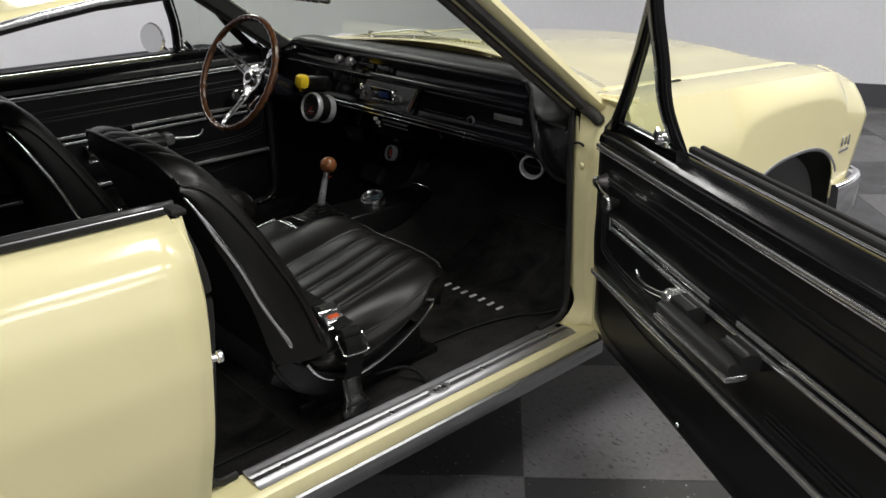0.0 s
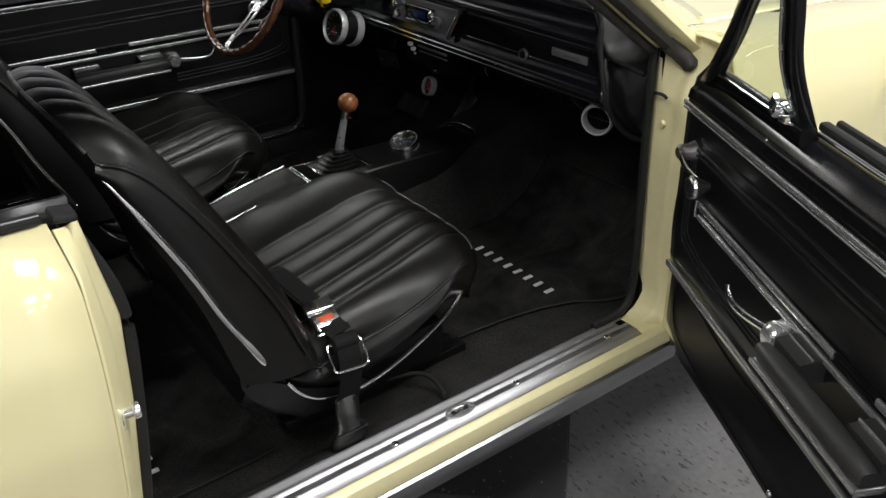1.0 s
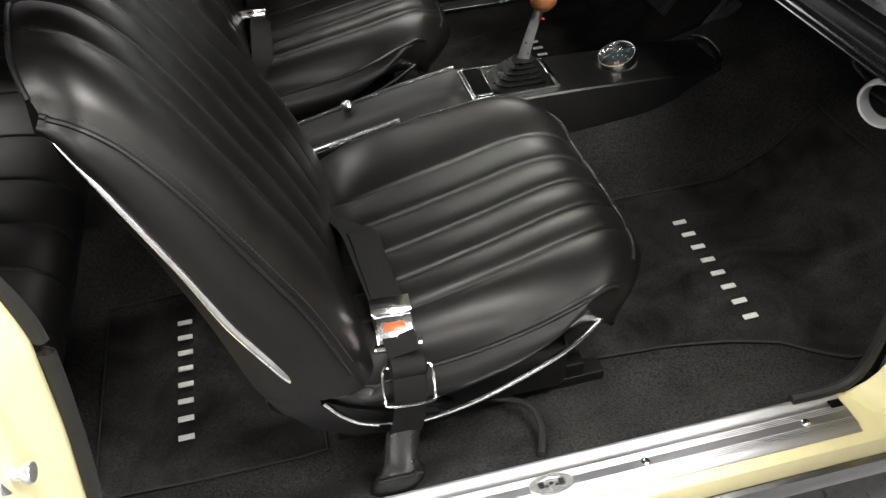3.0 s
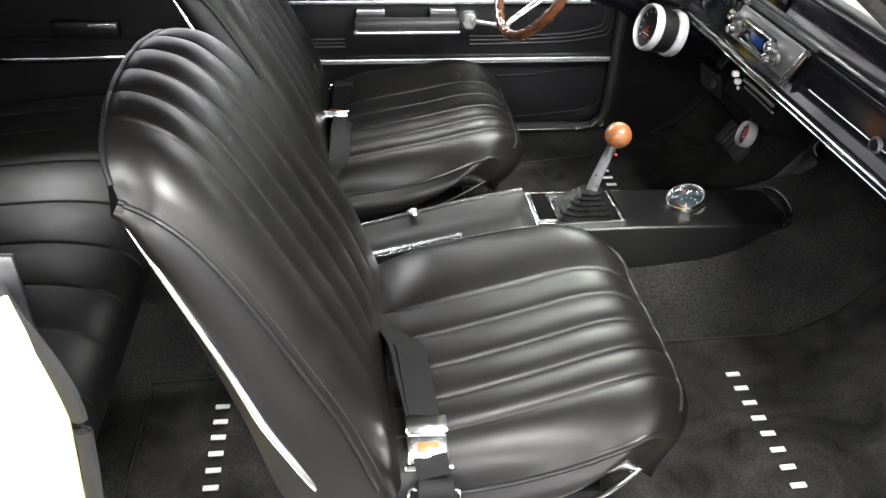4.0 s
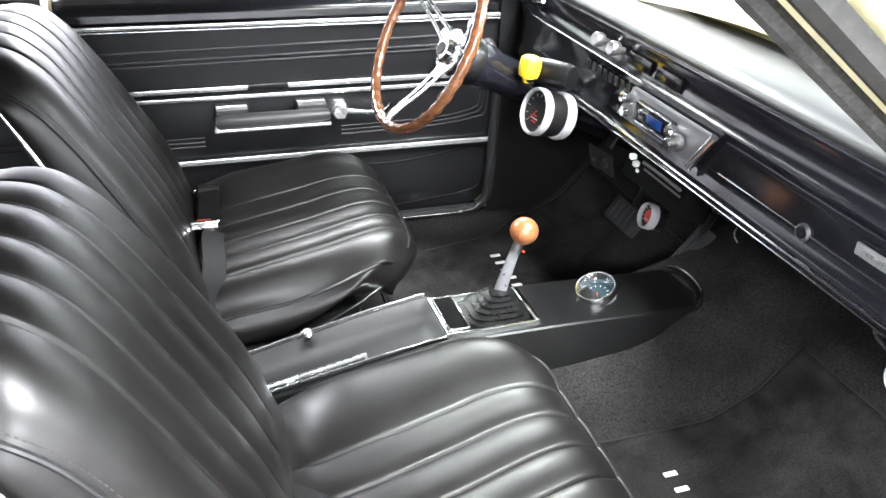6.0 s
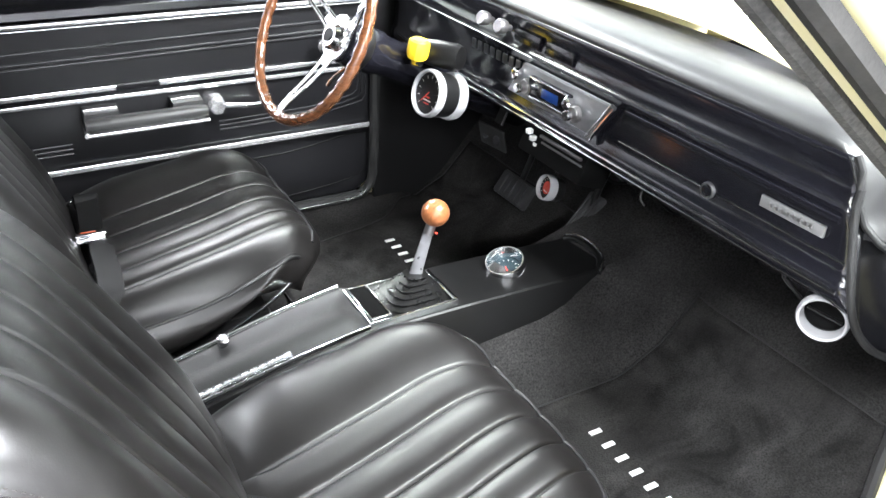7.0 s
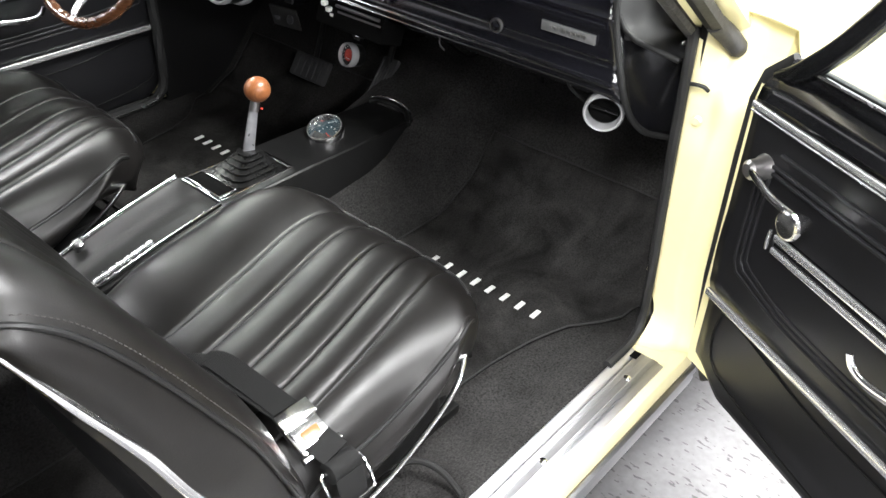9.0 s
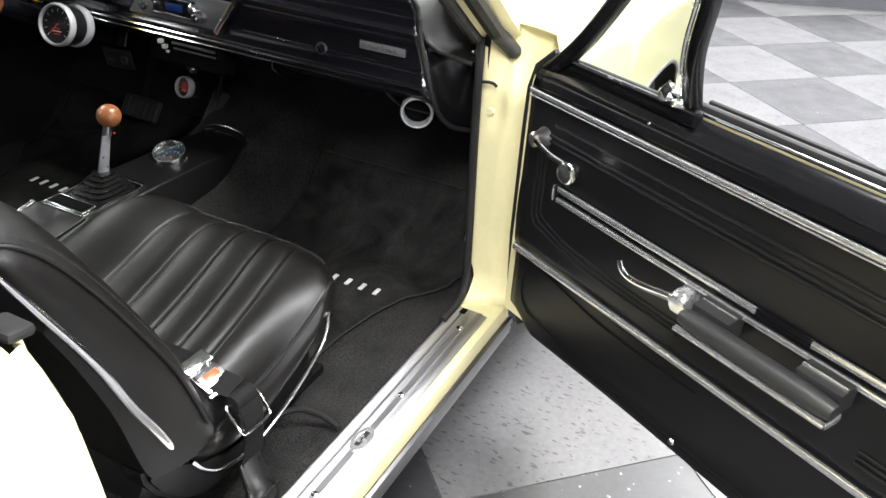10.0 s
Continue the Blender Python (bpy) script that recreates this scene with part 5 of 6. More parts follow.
rings = []
for x in [-0.34 + 1.01 * k / 44 for k in range(45)]:
    z, h = con_top(x), con_half(x)
    zb = max(cabin_floor(x, 0.12) - 0.02, 0.33)
    side = [(h + 0.030, zb), (h + 0.020, zb + (z - zb) * 0.45), (h + 0.006, z - 0.014), (h + 0.003, z - 0.003), (h, z), (h - 0.003, z + 0.0003)]
    near = 0.022 * smooth((x - 0.08) / 0.06)
    rings.append([V(x, a - near, b) for a, b in side] + [V(x, -a, b) for a, b in side[::-1]])
part("body", loft(rings), PLASTIC, con, "grained black plastic console body", sharp=25)
bm = loft([[V(x, y, con_top(x) + 0.004) for y in (-con_half(x) + 0.012, con_half(x) - 0.012)] for x in [-0.335 + 0.428 * k / 10 for k in range(11)]], False, False)
part("lid", bm, GREY_INLAY, con, "dark grey grained compartment lid", solid=0.006, out=(0, 0, 1))
for sd in (-1, 1):
    path = [V(x, sd * (con_half(x) - 0.006), con_top(x) + 0.004) for x in [-0.335 + 0.428 * k / 12 for k in range(13)]]
    part("rail", sweep(path, rounded(0.011 if sd > 0 else 0.008, 0.010, 0.003, 2)), CHROME, con, "chrome rail beside the lid")
bm = lathe([(0.009, 0.0), (0.009, 0.008), (0.012, 0.011), (0.012, 0.017), (0.008, 0.020), (0.0, 0.020)], (-0.139, 0.052, 0.482), (0, -0.2, 1), 12)
part("lid_latch", bm, SATIN, con, "small chrome lid latch")
# bowed nose of the console
bow = spline([V(0.622, 0.056, 0.526), V(0.636, 0.042, 0.529), V(0.644, 0.015, 0.530), V(0.643, -0.025, 0.529), V(0.632, -0.060, 0.525), V(0.606, -0.084, 0.514)], 24)
part("nose_lip", sweep([p + V(-0.006, 0, -0.002) for p in bow], rounded(0.016, 0.010, 0.004, 2), (0, 0, 1)), PLASTIC, con)
part("nose_trim", tube([p + V(0, 0, 0.003) for p in bow], 0.0028, 8), SATIN, con, "thin chrome bow at the console's front end")
# piano hinge inside the near rail
path = [V(x, -con_half(x) + 0.020, con_top(x) + 0.0085) for x in (-0.30, -0.2, -0.1, -0.05)]
hi = part("hinge_strip", sweep(path, rounded(0.013, 0.004, 0.0015, 2)), SATIN, con, "narrow bright piano hinge")
for k in range(16):
    x = -0.295 + 0.0155 * k
    part("slot", box((0.004, 0.005, 0.003), (x, -con_half(x) + 0.0235, con_top(x) + 0.0105), None, 0.0005), DIAL, hi)
# hinge screws along the near rail
for k in range(7):
    x = -0.19 + 0.018 * k
    part("rivet", lathe([(0.0, 0.003), (0.003, 0.002), (0.0035, 0.0)], (x, -con_half(x) + 0.006, con_top(x) + 0.0085), (0, 0, 1), 8), CHROME, con)
part("front_edge", tube(spline([(0.652, 0.030, 0.520), (0.664, -0.02, 0.517), (0.655, -0.065, 0.516), (0.640, -0.078, 0.506)], 16), 0.0025, 6), CHROME, con, "thin chrome arc on the front edge")
# shifter plate
bm = bmesh.new()
for pts in (((0.098, -0.066), (0.098, 0.056)), ((0.276, -0.066), (0.276, 0.050)), ((0.098, -0.066), (0.276, -0.066)), ((0.098, 0.056), (0.276, 0.050))):
    path = [V(x, y, con_top(x) + 0.004) for x, y in pts]
    merge(bm, sweep(path, rounded(0.0034, 0.006, 0.001, 2)))
merge(bm, box((0.010, 0.114, 0.005), (0.272, -0.008, con_top(0.272) + 0.005), None, 0.0018))
plate = part("shifter_plate", bm, CHROME, con, "chrome frame round the shifter boot")
bm = bmesh.new()
for sx, sy, lx, ly in ((-0.019, -0.004, 0.003, 0.111), (0.019, -0.004, 0.003, 0.111), (0, 0.050, 0.041, 0.003), (0, -0.058, 0.041, 0.003)):
    box((lx, ly, 0.008), (0.122 + sx, sy, con_top(0.12) + 0.007), None, 0.002, bm)
part("rear_frame", bm, CHROME, plate, "small chrome frame behind the boot")
part("rear_inset", box((0.034, 0.104, 0.004), (0.122, -0.004, con_top(0.12) + 0.005), None, 0.001), VOID, plate)
# bellows
boot = thing("shifter_boot", (0.2, 0, 0.53), "black rubber bellows boot round the shift lever", "shifter boot")
rings = []
n = 5
for k in range(n * 4 + 1):
    t = k / (n * 4)
    rip = 0.0085 * math.cos(2 * math.pi * k / 4)
    wx, wy = 0.120 * (1 - t) + 0.034 * t + rip, 0.100 * (1 - t) + 0.034 * t + rip
    c = V(0.208 + 0.010 * t, -0.006, con_top(0.2) + 0.003 + 0.042 * t)
    rings.append([c + V(a, b, 0) for a, b in rounded(wx, wy, min(wx, wy) * 0.3, 3)])
part("bellows", loft(rings), BOOT, boot, sharp=60)
sh = thing("shift_lever", (0.215, 0, 0.55), "chrome shift lever with a round brown wooden knob", "shift lever")
path = line([(0.212, -0.004, 0.535), (0.222, -0.006, 0.585), (0.241, -0.006, 0.650)], 4)
part("blade", sweep(path, rounded(0.024, 0.008, 0.003, 2), (-0.5, -0.86, 0.0), scale=lambda t: 1.12 - 0.36 * t), LEVER, sh, "flat polished lever blade")
part("collar", tube(line([(0.242, -0.006, 0.650), (0.249, -0.006, 0.672)], 4), 0.0095, 14), DARK_METAL, sh)
part("lock_button", lathe([(0.002, 0.0), (0.002, 0.004), (0.0, 0.005)], (0.252, -0.016, 0.655), (0.4, -1, 0), 10), DIAL_RED, sh, "tiny red button")
bm = bmesh.new()
bmesh.ops.create_uvsphere(bm, u_segments=32, v_segments=20, radius=0.0262)
bmesh.ops.transform(bm, matrix=Matrix.Translation((0.256, -0.006, 0.691)) @ Matrix.Diagonal((1, 1, 0.97, 1)), verts=bm.verts)
part("knob", bm, BALL, sh, "turned brown wooden ball knob")


def gauge(name, at, axis, r, depth, label, category, rear_ring=False, face=DIAL, bezel=CHROME, turn=0.4, accent=DIAL_RED, cup=None, deep=0.002, hub=0.0):
    """A round gauge: bezel, cup, dial, marks, needle and glass."""
    g = thing(name, at, label, category, "round gauges")
    z = Vector(axis).normalized()
    m = axes(z)
    at = Vector(at)
    part("cup", lathe([(r * 0.4, -deep - 0.004), (r * 0.93, -deep - 0.003), (r * 0.93, -0.002), (r * 0.95, -depth * 0.5), (r * 0.90, -depth * 0.9), (r * 0.7, -depth), (0.0, -depth)], at, z, 32), cup or PLASTIC, g)
    inner = 0.72 if cup else 0.88
    part("bezel", lathe([(r * inner, -deep - 0.004), (r * (inner + 0.02), -deep + 0.003), (r * 0.86, 0.004), (r * 0.89, 0.008), (r * 0.95, 0.008), (r, 0.002), (r, -0.008), (r * 0.94, -0.012), (r * 0.93, -0.008)], at, z, 40, caps=False), bezel, g, "bright bezel ring")
    if rear_ring:
        part("rear_ring", lathe([(r * 0.88, -depth - 0.008), (r * 0.97, -depth - 0.012), (r * 1.02, -depth - 0.002), (r * 0.98, -depth + 0.008), (r * 0.90, -depth + 0.010)], at, z, 40, caps=False), bezel, g, "bright rear ring")
    d = part("dial", lathe([(0.0, -deep), (r * inner, -deep), (r * inner, -deep - 0.003)], at, z, 32), face, g)
    for k in range(11):
        a = radians(225 - 27 * k)
        bm = box((r * (0.09 if cup else 0.13), r * 0.022, 0.0006), (0, 0, 0), None, 0)
        mm = Matrix.Translation(at + m @ V(r * (inner - 0.20) * math.cos(a), r * (inner - 0.20) * math.sin(a), -deep + 0.0008)) @ (m.to_4x4() @ pose(0, 0, 0, 0, 0, math.degrees(a)))
        bmesh.ops.transform(bm, matrix=mm, verts=bm.verts)
        part("mark", bm, DIAL_WHITE, d)
    for k, w in ((-1, 0.34), (0, 0.5), (1, 0.28)):
        bm = box((r * w, r * 0.05, 0.0006), (0, 0, 0), None, 0)
        mm = Matrix.Translation(at + m @ V(0, -r * 0.30 + k * r * 0.13, -deep + 0.0008)) @ m.to_4x4()
        bmesh.ops.transform(bm, matrix=mm, verts=bm.verts)
        part("bar", bm, accent if k else DIAL_WHITE, d)
    bm = box((r * 0.6, r * 0.045, 0.001), (r * 0.22, 0, 0), None, 0)
    bmesh.ops.transform(bm, matrix=Matrix.Translation(at + m @ V(0, 0, -deep + 0.002)) @ m.to_4x4() @ pose(0, 0, 0, 0, 0, math.degrees(turn)), verts=bm.verts)
    part("needle", bm, DIAL_RED, d)
    if hub:
        part("hub", lathe([(0.0, 0.0008), (r * hub, 0.0006), (r * hub, 0.0)], at - z * (deep - 0.0004), z, 24), DIAL_RED, d, "red centre of the dial")
    gl = part("glass", lathe([(0.0, 0.007), (r * 0.5, 0.0058), (r * 0.86, 0.003), (r * 0.86, 0.002), (0, 0.002)], at, z, 32), GAUGE_GLASS, g)
    gl.visible_shadow = False
    return g


gauge("console_gauge", (0.424, -0.003, 0.540), (-0.34, -0.10, 0.93), 0.041, 0.030, "round chrome-rimmed gauge standing on the console", "gauge", accent=DIAL_RED, turn=-0.6, bezel=CHROME, cup=BRIGHT_TRIM, deep=0.016, face=DIAL_TEAL)
gauge("tachometer", (0.386, 0.270, 0.812), (-0.955, -0.10, 0.27), 0.050, 0.058, "round tachometer with silver bezel on the steering column", "gauge", True, bezel=SILVER_PAINT, turn=-2.3)
gauge("under_dash_gauge", (0.546, 0.046, 0.662), (-0.93, 0.12, 0.30), 0.027, 0.035, "small round gauge hung under the dashboard", "gauge", bezel=SILVER_PAINT, turn=1.2, hub=0.5)
bm = tube(spline([(0.60, 0.06, 0.68), (0.585, 0.055, 0.70), (0.56, 0.04, 0.72), (0.56, 0.03, 0.76)], 12), 0.008, 8)
hb = thing("gauge_bracket", (0.57, 0.05, 0.7), "chrome strap bracket under the dashboard", "bracket")
part("strap", bm, PLASTIC, hb)
part("nut", lathe([(0.0, 0.01), (0.008, 0.008), (0.014, 0.0), (0.012, -0.01)], (0.555, 0.02, 0.715), (-0.6, -0.6, 0.5), 8), CHROME, hb)

# ---- dashboard ----
dash = thing("dashboard", (0.6, 0, 0.8), "black dashboard with padded top and chrome lines", "dashboard")
PROFILE = [(0.66, 0.745), (0.565, 0.760), (0.534, 0.778), (0.516, 0.796), (0.511, 0.812), (0.514, 0.824), (0.521, 0.831), (0.523, 0.850), (0.524, 0.885), (0.521, 0.914), (0.519, 0.921), (0.528, 0.930), (0.536, 0.955), (0.532, 0.976), (0.530, 0.988), (0.533, 0.998), (0.542, 1.005), (0.565, 1.009), (0.605, 1.007), (0.66, 0.996), (0.74, 0.984), (0.83, 0.972)]


def dash_end(z):
    """Where the dash stops across the car at a height, on the passenger's side."""
    return interp(z, [(0.745, -0.672), (0.80, -0.660), (0.842, -0.648), (0.913, -0.624), (0.955, -0.612), (0.99, -0.596)])


def dash_ring(y, part_way=None):
    """The section at a place across the car, rounded down at the ends."""
    out = []
    k = smooth((y - 0.57) / 0.13)
    for x, z in PROFILE:
        back = 0.09 * (y / 0.72) ** 2 if x > 0.6 else 0.0
        zz = z - 0.055 * k * max(0.0, (z - 0.93) / 0.085)
        yy = y
        if part_way is not None:
            yy = -0.50 + part_way * (dash_end(z) + 0.50)
        else:
            zz = min(zz, interp(y, [(-0.735, 0.884), (-0.66, 0.897), (-0.635, 0.910), (-0.620, 0.930), (-0.608, 0.955), (-0.592, 0.980), (-0.570, 0.996), (-0.530, 1.006), (-0.515, 1.02)]))
        xx = min(x, x - back * min(1, (x - 0.6) / 0.15)) + 0.01 * k
        if part_way is None and y < -0.60:
            xx = max(xx, 0.522 + 0.10 * (-0.60 - y))
        out.append(V(xx, yy, zz))
    return out


across = [-0.5 + 0.1 * k for k in range(11)] + [0.56, 0.60, 0.63, 0.66, 0.69, 0.725]
FACE = 15
lower = [dash_ring(0, f)[:FACE] for f in (1.0, 0.8, 0.6, 0.4, 0.2)] + [dash_ring(y)[:FACE] for y in across]
upper = [dash_ring(y)[FACE - 1:] for y in [-0.735, -0.70, -0.66, -0.645, -0.635, -0.627, -0.620, -0.613, -0.608, -0.600, -0.592, -0.582, -0.57, -0.55, -0.53, -0.515] + across]
part("face", loft(lower, False, False), DASH_PAINT, dash, "glossy black painted dash face", solid=0.002, sharp=50, out=(-1, 0, 0))
part("pad", loft(upper, False, False), DASH_PAD, dash, "black grained dash pad", solid=0.004, sharp=60, out=(0, 0, 1))
for a, b, z, x, r, nm in ((-0.636, 0.62, 0.812, 0.5095, 0.0032, "lower_lip"), (0.10, 0.62, 0.921, 0.518, 0.0016, "upper_line"), (-0.628, -0.17, 0.850, 0.5215, 0.0017, "glovebox_line"), (-0.638, 0.62, 0.797, 0.5145, 0.0018, "lip_line")):
    part(nm, tube([(x, a + (b - a) * k / 10, z) for k in range(11)], r, 8), CHROME, dash, "thin chrome line")
# recess below the pad over the glovebox
part("face_ridge", sweep([V(0.519, -0.605, 0.905), V(0.519, -0.18, 0.905)], rounded(0.006, 0.012, 0.002, 2)), DASH_PAINT, dash)
gb = part("glovebox_lock", lathe([(0.0135, 0.0), (0.0135, 0.004), (0.0125, 0.006), (0.0108, 0.006), (0.0105, 0.002), (0.0, 0.002)], (0.523, -0.382, 0.850), (-1, 0, 0), 24), DARK_METAL, dash, "round glovebox lock button")
part("lock_core", lathe([(0.0095, 0.0), (0.009, 0.007), (0.005, 0.0085), (0.0, 0.008)], (0.523, -0.382, 0.850), (-1, 0, 0), 18), DASH_PAINT, gb)
bm = box((0.005, 0.110, 0.018), (0.520, -0.535, 0.879), None, 0.0015)
pl = part("name_plate", bm, PLATE_GREY, dash, "small ribbed silver plate")
for k in range(8):
    part("bar", box((0.002, 0.005, 0.006), (0.517, -0.500 - 0.0098 * k, 0.879), None, 0.0005), DARK_METAL, pl)
# instrument face in front of the driver: recessed panel with windows
for y, w in ((0.06, 0.085), (0.165, 0.085)):
    part("window", box((0.004, w, 0.024), (0.5285, y - 0.03, 0.947), pose(0, 0, 0, 0, 10, 0).to_3x3(), 0.001), DOOR_PAINT, dash)
for k in range(9):
    part("rib", box((0.003, 0.016, 0.020), (0.518, 0.12 + 0.024 * k, 0.893), None, 0.001), DASH_PAD, dash)
for y in (0.255, 0.190):
    part("dash_knob", lathe([(0.006, 0.0), (0.006, 0.012), (0.013, 0.016), (0.0145, 0.022), (0.0145, 0.032), (0.012, 0.036), (0.0, 0.035)], (0.524, y, 0.955), (-0.95, -0.1, 0.25), 20), DARK_METAL, dash, "round dark nickel dash knob")
part("end_spear", sweep(line([(0.515, 0.62, 0.955), (0.50, 0.53, 0.975)], 3), rounded(0.008, 0.010, 0.003, 2)), CHROME, dash)

# radio
ra = thing("radio", (0.51, 0.03, 0.88), "car radio in a satin grey plate with chrome knobs", "radio")
out = [V(0, 0.165, 0.838), V(0, -0.100, 0.838), V(0, -0.152, 0.908), V(0, 0.115, 0.908)]
bm = slab(out, (0.520, 0, 0), (0.511, 0, 0))
bmesh.ops.bevel(bm, geom=bm.edges[:], offset=0.002, segments=2, affect="EDGES")
part("face_plate", bm, RADIO_PLATE, ra, "grey face plate")
bm = sweep(line([(0.507, -0.104, 0.834), (0.507, -0.160, 0.911)], 4), rounded(0.014, 0.010, 0.004, 2), (-1, 0, 0))
part("end_trim", bm, CHROME, ra, "slanted chrome end trim")
un = part("unit", box((0.012, 0.128, 0.044), (0.507, 0.018, 0.872), None, 0.003), DASH_PAINT, ra, "black radio front")
part("display", box((0.002, 0.050, 0.018), (0.500, 0.010, 0.874), None, 0.0005), BLUE, un, "blue lit dial window")
part("button_row", box((0.004, 0.110, 0.006), (0.500, 0.018, 0.855), None, 0.001), CHROME, un)
part("trim_line", box((0.004, 0.122, 0.003), (0.500, 0.018, 0.893), None, 0.001), CHROME, un)
for y, z in ((0.090, 0.868), (-0.066, 0.866)):
    part("knob_ring", lathe([(0.013, 0.0), (0.0155, 0.002), (0.0155, 0.009), (0.013, 0.011), (0.009, 0.010), (0.0, 0.010)], (0.509, y, z), (-1, 0, 0), 24, wave=lambda a: 1 + 0.02 * math.cos(12 * a)), DARK_METAL, ra, "dark ribbed ring behind a radio knob")
    part("knob", lathe([(0.007, 0.009), (0.008, 0.020), (0.0095, 0.022), (0.0095, 0.029), (0.007, 0.031), (0.0, 0.031)], (0.509, y, z), (-1, 0, 0), 18), CHROME, ra, "chrome radio knob")
for y, z in ((0.122, 0.884), (-0.046, 0.879)):
    part("side_knob", lathe([(0.010, 0.0), (0.0115, 0.004), (0.0115, 0.014), (0.008, 0.018), (0.0, 0.019)], (0.509, y, z), (-1, 0, 0.1), 18), CHROME, ra, "small chrome knob")

# heater control under the dash
he = thing("heater_control", (0.52, 0.03, 0.775), "black slatted heater control with three white levers under the dashboard", "heater control")
part("body", box((0.07, 0.20, 0.065), (0.545, 0.00, 0.757), pose(0, 0, 0, 0, 20, 0).to_3x3(), 0.006), VOID, he)
for k in range(4):
    part("slat", box((0.006, 0.13, 0.006), (0.510 + 0.005 * k, -0.028, 0.785 - 0.015 * k), None, 0.002), DARK_METAL, he)
for k in range(3):
    part("lever", box((0.012, 0.012, 0.010), (0.504 + 0.005 * k, 0.066 - 0.007 * k, 0.785 - 0.013 * k), None, 0.002), DIAL_WHITE, he, "small white lever")
pb = thing("pull_handle_plate", (0.56, 0.265, 0.69), "grey metal bracket plate with two holes under the dashboard", "bracket")
bm = box((0.006, 0.085, 0.055), (0.552, 0.265, 0.690), pose(0, 0, 0, 0, -15, 8).to_3x3(), 0.003)
part("plate", bm, GREY_INLAY, pb)
for y in (0.287, 0.243):
    part("hole", lathe([(0.0, 0.002), (0.010, 0.002), (0.012, 0.0)], (0.548, y, 0.690), (-1, -0.15, 0.2), 14), DIAL, pb)
bm = sweep(line([(0.565, 0.265, 0.72), (0.60, 0.265, 0.80)], 3), rounded(0.03, 0.006, 0.002, 1))
part("hanger", bm, PLASTIC, pb)
cl = thing("cable_clip", (0.52, -0.27, 0.78), "small black clip below the dash lip", "clip")
part("clip", tube(spline([(0.512, -0.255, 0.795), (0.503, -0.262, 0.785), (0.505, -0.272, 0.776)], 8), 0.0016, 6), RUBBER, cl)
cl = thing("cable_clip", (0.55, -0.54, 0.79), "thin bent cable behind the air vent", "clip")
part("clip", tube(spline([(0.535, -0.535, 0.800), (0.525, -0.545, 0.785), (0.54, -0.555, 0.765), (0.55, -0.57, 0.75)], 10), 0.003, 6), PLASTIC, cl)

wi = thing("wiring", (0.6, -0.2, 0.72), "thin black wires hanging in loops under the dashboard", "wiring")
for pts in ([(0.60, -0.02, 0.775), (0.595, -0.05, 0.735), (0.60, -0.09, 0.722), (0.61, -0.14, 0.745), (0.62, -0.17, 0.775)], [(0.60, -0.17, 0.775), (0.60, -0.20, 0.745), (0.615, -0.235, 0.722), (0.63, -0.26, 0.728), (0.65, -0.30, 0.768)], [(0.62, -0.42, 0.770), (0.615, -0.426, 0.745), (0.618, -0.430, 0.722)]):
    part("wire", tube(spline(pts, 18), 0.0028, 6), VOID, wi)

# round air vent at the dash end
av = thing("air_vent", (0.532, -0.617, 0.753), "round silver-rimmed air vent under the dashboard", "air vent")
z = Vector((-0.90, -0.42, -0.05))
part("sleeve", lathe([(0.030, -0.024), (0.033, 0.0), (0.035, -0.03), (0.034, -0.07), (0.0, -0.07)], (0.532, -0.617, 0.753), z, 30), PLASTIC, av)
part("ring", lathe([(0.029, -0.016), (0.029, 0.000), (0.0305, 0.005), (0.0335, 0.006), (0.036, 0.002), (0.036, -0.008), (0.034, -0.012)], (0.532, -0.617, 0.753), z, 40, caps=False), SILVER_PAINT, av, "silver rim")
part("disc", lathe([(0.0, -0.022), (0.030, -0.022), (0.030, -0.026)], (0.532, -0.617, 0.753), z, 24), VOID, av)
m = axes(z)
bm = box((0.050, 0.003, 0.006), (0, 0, 0), None, 0.001)
bmesh.ops.transform(bm, matrix=Matrix.Translation(Vector((0.532, -0.617, 0.753)) - z * 0.010) @ m.to_4x4() @ pose(0, 0, 0, 0, 0, -12), verts=bm.verts)
part("vane", bm, PLASTIC, av)

# glossy end panel between dash and pillar, with a chrome edge
ep = thing("dash_end_panel", (0.55, -0.71, 0.8), "glossy black curved panel with a chrome edge at the dash end", "trim panel")
edge_pts = spline([(0.520, -0.622, 0.916), (0.514, -0.636, 0.878), (0.511, -0.649, 0.842), (0.514, -0.661, 0.800), (0.538, -0.668, 0.757), (0.574, -0.680, 0.722), (0.622, -0.702, 0.702)], 24)
rings = []
for k, p in enumerate(edge_pts):
    q = V(0.615 + 0.03 * k / 23, -0.742, p.z - 0.034 * (1 - k / 23))
    rings.append([p.lerp(q, j / 10) + V(0.014 * math.sin(math.pi * j / 10) * (1 - 0.6 * k / 23), 0.008 * math.sin(2 * math.pi * j / 10), 0) for j in range(11)])
rings = [[dash_ring(-0.621 - 0.0114 * j)[FACE - 1] + V(0.002, 0, -0.003) for j in range(11)]] + rings[2:]
part("panel", loft(rings, False, False), DOOR_PAINT, ep, solid=0.004, out=(-1, -1, 0))
part("chrome_edge", tube([p + V(-0.002, -0.001, 0) for p in edge_pts[14:]] + [V(0.640, -0.716, 0.700), V(0.642, -0.736, 0.706)], 0.0022, 8), SATIN, ep, "chrome edging")
